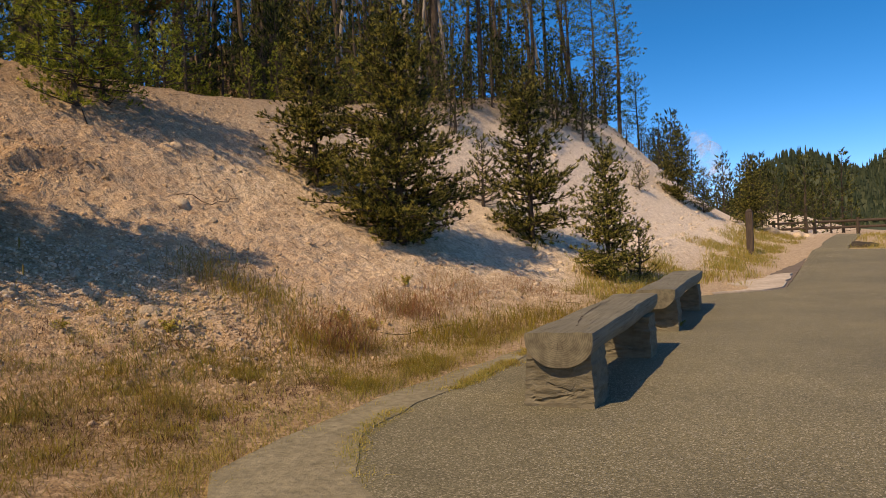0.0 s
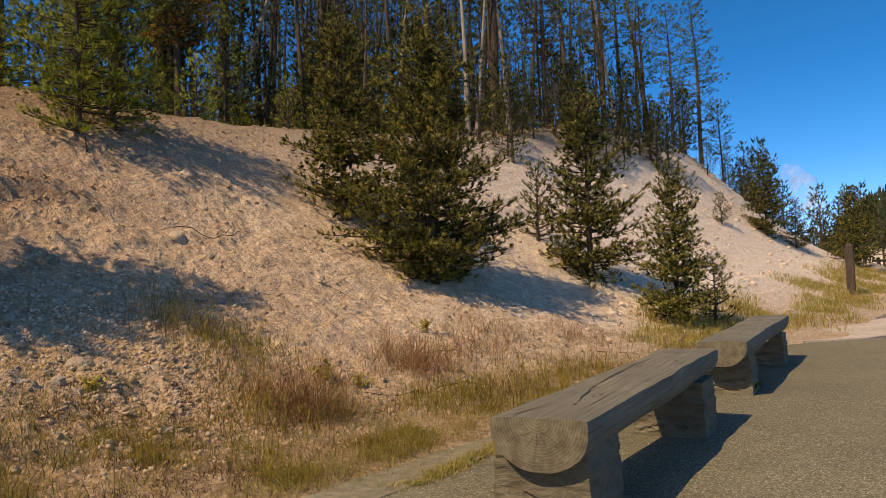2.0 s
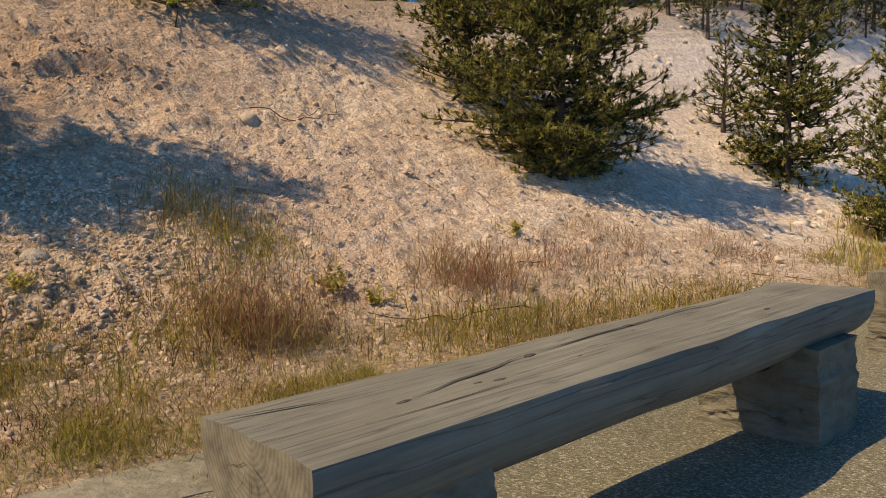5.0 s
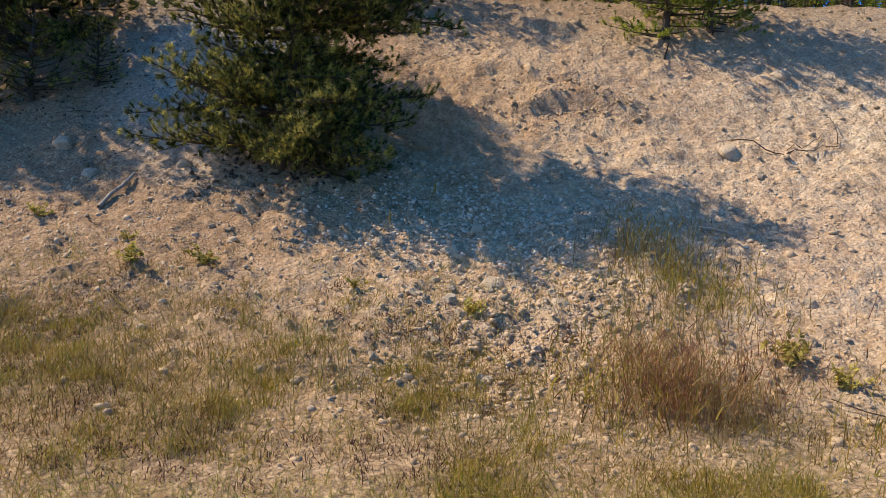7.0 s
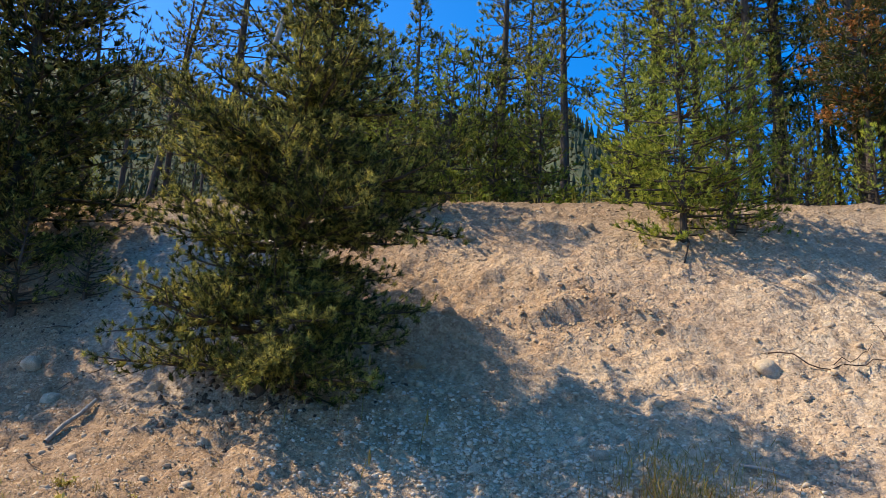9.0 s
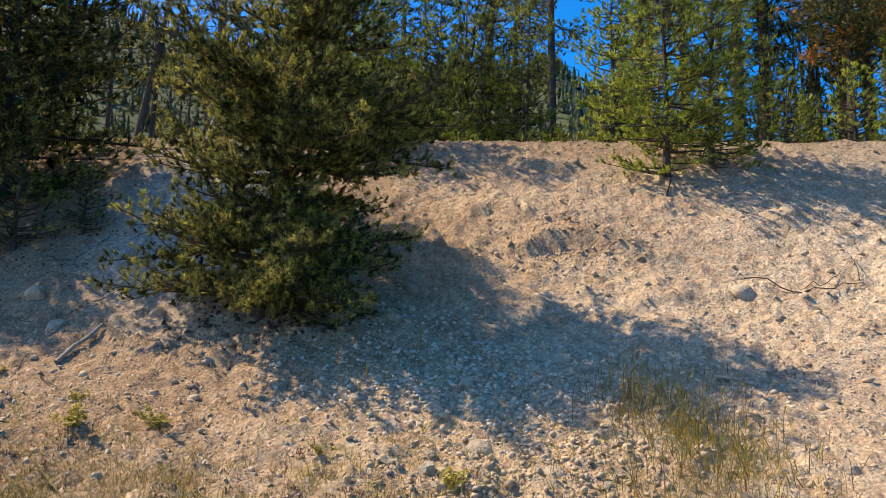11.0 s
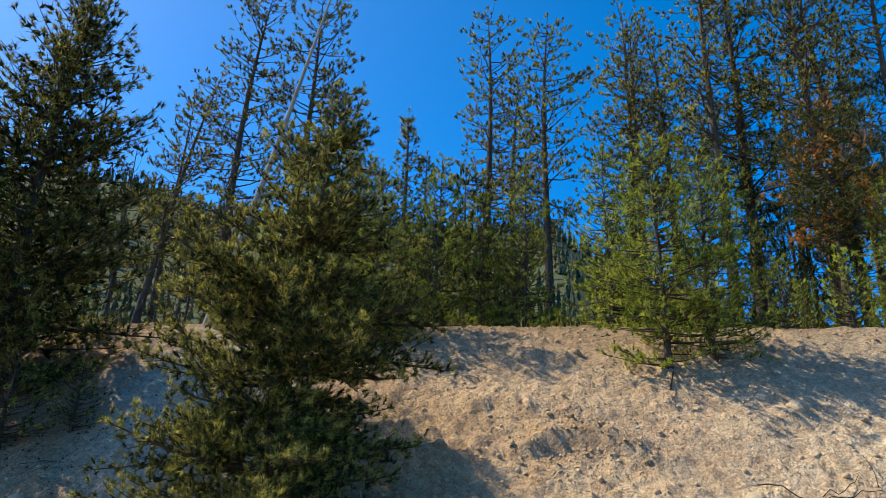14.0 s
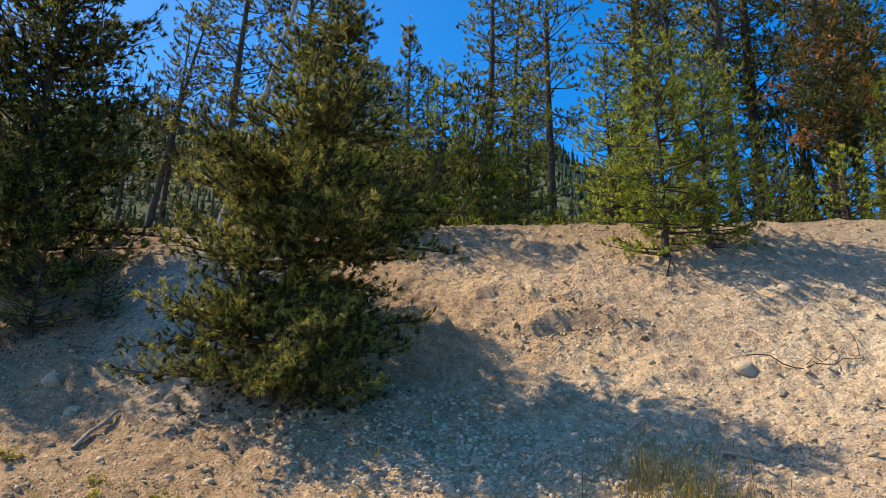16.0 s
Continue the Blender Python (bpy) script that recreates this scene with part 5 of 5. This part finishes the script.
def leafy(e, s, size, n, seed, label, group, mat=None, lift=0.0):
    """Low leafy plant: branching stems set with small folded oval leaves."""
    r = np.random.default_rng(seed)
    stems = max(6, n // 22)
    az = r.random(stems) * 6.283
    tall = size * (0.35 + 0.5 * r.random(stems))
    out = 0.25 + 0.75 * r.random(stems)
    c = np.array(spot(e, s, 0.01 - lift))
    k = r.integers(0, stems, n)
    q = 0.25 + 0.75 * r.random(n) ** 0.7
    bend = np.stack([np.cos(az), np.sin(az)], -1)
    root = np.concatenate([bend[k] * (out[k] * q**1.4 * size * 0.9)[:, None], (tall[k] * q)[:, None]], 1) + 0.03 * size * r.normal(size=(n, 3))
    a2, dip = az[k] + 1.6 * r.normal(size=n), 0.5 * r.normal(size=n) + 0.25
    way = np.stack([np.cos(a2) * np.cos(dip), np.sin(a2) * np.cos(dip), np.sin(dip)], -1)
    side = np.stack([-np.sin(a2), np.cos(a2), 0.4 * r.normal(size=n)], -1)
    L = (size * (0.13 + 0.12 * r.random(n)))[:, None]
    b = c + root
    v = np.stack([b, b + way * L * 0.5 + side * L * 0.3, b + way * L, b + way * L * 0.5 - side * L * 0.3], 1).reshape(-1, 3)
    leaves = (v, (np.arange(n)[:, None, None] * 4 + np.array([[0, 1, 2], [0, 2, 3]])[None]).reshape(-1, 3))
    h = np.linspace(0, 1, 4)
    pieces = [leaves]
    for i in range(stems):
        p = c + np.concatenate([bend[i][None] * (out[i] * h**1.4 * size * 0.9)[:, None], (tall[i] * h)[:, None]], 1)
        tv, tf = tube(p, 0.0022 - 0.0012 * h, 3)
        pieces.append((tv, np.concatenate([tf[:, (0, 1, 2)], tf[:, (0, 2, 3)]])))
    ob = put("leafy_weed", mesh_from("leafy_weed", *join(pieces)), mat or SHRUB_LEAF)
    tagged(ob, label, "plant", group)
    return ob


for i, (e, s, z) in enumerate(((3.1, 5.15, 0.17), (2.57, 5.06, 0.17), (7.18, 4.1, 0.2), (7.4, 3.9, 0.14), (2.3, 5.5, 0.1), (5.2, 4.6, 0.12), (9.6, 5.0, 0.16), (1.3, 5.9, 0.13), (4.35, 4.9, 0.1))):
    leafy(e, s, z * 1.25, 200, 200 + i, "low yellow-green leafy weed on bare soil", "leafy weeds", WEED_LEAF)
leafy(9.86, 1.1, 0.12, 240, 260, "small green weed growing at the foot of a bench", "leafy weeds", lift=0.065)
for i in range(46):
    e, s = -8 + 44 * stone_rng.random(), 12.9 + 2.8 * stone_rng.random()
    leafy(e, s, 0.25 + 0.3 * stone_rng.random(), 170, 300 + i, "green undergrowth shrub at the edge of the wood", "undergrowth shrubs")


# ---- sticks, stalks, fallen branches ----
def stick(name, pts, r0, r1, material_, label, group="", sides=7):
    p = np.array([tuple(spot(e, s, -h)) for e, s, h in pts])
    v, f = tube(p, np.linspace(r0, r1, len(p)), sides)
    ob = put(name, mesh_from(name, v, f, True), material_)
    return tagged(ob, label, "stick", group)


stick("fallen_stick", [(1.70, 6.15, 0.03), (1.71, 6.35, 0.045), (1.73, 6.52, 0.05), (1.75, 6.72, 0.055)], 0.021, 0.018, DEADWOOD, "short grey broken stick lying on the soil")
stick("fallen_stick", [(7.2, 6.32, 0.02), (7.34, 6.26, 0.025), (7.5, 6.2, 0.02)], 0.014, 0.011, DEADWOOD, "pale stick half buried in gravel")
stick("fallen_branch", [(7.95 + 1.15 * q, 7.98 - 0.2 * math.sin(q * 3.0) + 0.03 * math.sin(q * 17), 0.03 + 0.03 * math.sin(q * 9)) for q in np.linspace(0, 1, 12)], 0.008, 0.004, TWIG, "thin bent dead branch on the slope")
stick("fallen_branch", [(9.1 + 0.07 * math.sin(q * 2.6), 7.98 + 0.45 * q, 0.03 + 0.05 * math.sin(q * 3)) for q in np.linspace(0, 1, 7)], 0.005, 0.003, TWIG, "thin bent dead branch on the slope")
stick("fallen_branch", [(8.5 + 0.5 * q, 7.82 + 0.32 * q * q, 0.02 + 0.04 * math.sin(q * 3)) for q in np.linspace(0, 1, 7)], 0.005, 0.003, TWIG, "thin bent dead branch on the slope")
stick("fallen_branch", [(7.5, 9.5, 0.02), (7.65, 9.9, 0.06), (7.6, 10.3, 0.03)], 0.012, 0.005, TWIG, "thin dead branch on the slope")
stick("fallen_branch", [(8.5 - 1.3 * q, 3.3 + 0.28 * q + 0.07 * math.sin(q * 7), 0.02 + 0.03 * math.sin(q * 11) ** 2) for q in np.linspace(0, 1, 10)], 0.006, 0.003, TWIG, "thin dead branch at the foot of the bank")
stick("straw", [(2.45, 4.75, 0.02), (2.75, 4.5, 0.05), (3.1, 4.2, 0.03)], 0.004, 0.003, DRY_GRASS, "bleached dry stalk lying on the soil")
for i in range(22):
    e, s, a = -1 + 13 * stone_rng.random(), 3 + 8 * stone_rng.random(), 6.28 * stone_rng.random()
    L = 0.1 + 0.2 * stone_rng.random()
    stick("twig", [(e + math.cos(a) * L * q, s + math.sin(a) * L * q, 0.012 + 0.01 * math.sin(q * 3)) for q in (-1, -0.3, 0.4, 1)], 0.006, 0.003, TWIG, "small dead twig on the bank", "twigs", 5)
for i, (e, s, h) in enumerate(((3.55, 6.55, 0.42), (4.0, 6.6, 0.6), (4.2, 6.62, 0.55), (4.75, 6.35, 0.3), (4.4, 5.75, 0.3))):
    base = spot(e, s, 0.02)
    lean = 0.06 * math.sin(i * 2.0)
    pts = np.array([(base.x + lean * q * q, base.y + 0.05 * q * q, base.z + h * q) for q in np.linspace(0, 1, 6)])
    v, f = tube(pts, np.linspace(0.0035, 0.002, 6), 4)
    root = empty("seed_stalk", Matrix.Identity(4), "dry upright grass stalk with a seed head", "grass stalk", "seed stalks")
    put("stem", mesh_from("stem", v, f), DRY_GRASS, root)
    head = np.array([pts[-1] + np.array([0.01 * lean, 0, 0.03 * (q - 3)]) for q in range(5)])
    v, f = tube(head, (0.003, 0.009, 0.011, 0.008, 0.002), 5)
    put("seed_head", mesh_from("seed_head", v, f), DRY_GRASS, root)


# ---- post, fence, parked car at the far end ----
def post():
    root = empty("wooden_post", Matrix.Translation(spot(26.4, 3.2, 0.03)) @ pose(0, 0, 0, 0, 0, -20), "dark stained square wooden post in dry grass", "post")
    bm = box(0.21, 0.21, 1.45, (0, 0, 0.72), 0.012)
    part("shaft", bm, POST, root)
    bm = bmesh.new()
    bmesh.ops.create_cone(bm, cap_ends=True, segments=4, radius1=0.145, radius2=0.05, depth=0.09, matrix=Matrix.Translation((0, 0, 1.49)) @ Matrix.Rotation(radians(45), 4, "Z"))
    part("cap", bm, POST, root)
    return root


post()
DARK_STONE = simple("dark_lichened_stone", (0.03, 0.026, 0.02), (0.09, 0.075, 0.055), 9, 0.9, 0.8, None, 0.2, 0.03)
for e, s, h in ((32.4, 0.45, 0.38), (32.9, 0.1, 0.28)):
    dark = rock(e, s, h, int(e), "dark weathered boulder where the path narrows", "dark boulders by the path")
    dark.material_slots[0].link = "OBJECT"
    dark.material_slots[0].material = DARK_STONE


def rail_fence():
    root = empty("rail_fence", Matrix.Translation(spot(48.5, 1.0)) @ pose(0, 0, 0, 0, 0, 156.4), "low dark log rail fence across the end of the path", "fence")
    for i in range(5):
        bm = bmesh.new()
        bmesh.ops.create_cone(bm, cap_ends=True, segments=9, radius1=0.1, radius2=0.09, depth=1.0, matrix=Matrix.Translation((-4 + 2.2 * i, 0, 0.45)))
        part("post", bm, POST, root)
    for z in (0.42, 0.78):
        bm = bmesh.new()
        bmesh.ops.create_cone(bm, cap_ends=True, segments=9, radius1=0.08, radius2=0.07, depth=9.4, matrix=Matrix.Translation((0.4, 0, z)) @ Matrix.Rotation(radians(90), 4, "Y"))
        part("rail", bm, POST, root)
    return root


rail_fence()


def parked_car():
    paint, n, l, b = material("blue_car_paint")
    b.inputs["Base Color"].default_value, b.inputs["Roughness"].default_value = (0.02, 0.09, 0.28, 1), 0.25
    glass, n, l, b = material("dark_car_glass")
    b.inputs["Base Color"].default_value, b.inputs["Roughness"].default_value = (0.02, 0.025, 0.03, 1), 0.08
    rubber = simple("tyre_rubber", (0.015, 0.015, 0.015), (0.03, 0.03, 0.03), 20, 0.8, 0.2)
    x, y = 26.6, 55.2
    e, s = es(x, y)
    root = empty("parked_car", Matrix.Translation((x, y, ground_at(e, s))) @ pose(0, 0, 0, 0, 0, 60), "blue car parked beyond the path", "car")
    body = part("body", box(4.3, 1.75, 0.6, (0, 0, 0.62), 0.12), paint, root)
    cab = box(2.4, 1.55, 0.6, (-0.2, 0, 1.17), 0.1)
    for v in cab.verts:
        if v.co.z > 1.2:
            v.co.x = -0.2 + (v.co.x + 0.2) * 0.72
            v.co.y *= 0.86
    part("cabin", cab, paint, root)
    for y_ in (-0.74, 0.74):
        part("window", box(1.7, 0.03, 0.32, (-0.2, y_, 1.18), 0.01), glass, root)
    for x_ in (-1.35, 1.35):
        for y_ in (-0.82, 0.82):
            bm = bmesh.new()
            bmesh.ops.create_cone(bm, cap_ends=True, segments=18, radius1=0.33, radius2=0.33, depth=0.2, matrix=Matrix.Translation((x_, y_, 0.33)) @ Matrix.Rotation(radians(90), 4, "X"))
            part("wheel", bm, rubber, root)
    return root


parked_car()


# ---- steam from a distant vent ----
def steam():
    """Thin drifting vapour: overlapping puffs that let most light through."""
    m, n, l, b = material("thin_vapour")
    d = n.new("ShaderNodeBsdfDiffuse")
    d.inputs["Color"].default_value = (0.72, 0.70, 0.69, 1)
    t = n.new("ShaderNodeBsdfTransparent")
    mx = n.new("ShaderNodeMixShader")
    puff = noise_node(n, l, 0.4, 5)
    r = ramp(n, l, puff.outputs[0], [(0.38, (0, 0, 0)), (0.72, (0.3, 0.3, 0.3))])
    l.new(r.outputs[0], mx.inputs[0])
    l.new(t.outputs[0], mx.inputs[1])
    l.new(d.outputs[0], mx.inputs[2])
    l.new(mx.outputs[0], n["Material Output"].inputs["Surface"])
    r = np.random.default_rng(3)
    bm = bmesh.new()
    for q, w in ((0.0, 1.7), (0.45, 2.0), (0.95, 1.6)):
        c = (22.6 + 2.8 * q, 116, 9.8 + 5.5 * (1 - q))
        bmesh.ops.create_icosphere(bm, subdivisions=3, radius=1.0, matrix=Matrix.Translation(c) @ Matrix.Diagonal((w, 1.2, w * 1.25, 1)))
    for v in bm.verts:
        v.co += Vector((noise.noise(v.co * 0.5), 0, noise.noise(v.co * 0.5 + Vector((9, 0, 0))))) * 0.9
    ob = part("steam_plume", bm, m, None, smooth=True)
    ob.visible_shadow = False
    return tagged(ob, "thin pale steam rising behind distant trees", "steam", kind="stuff")


steam()
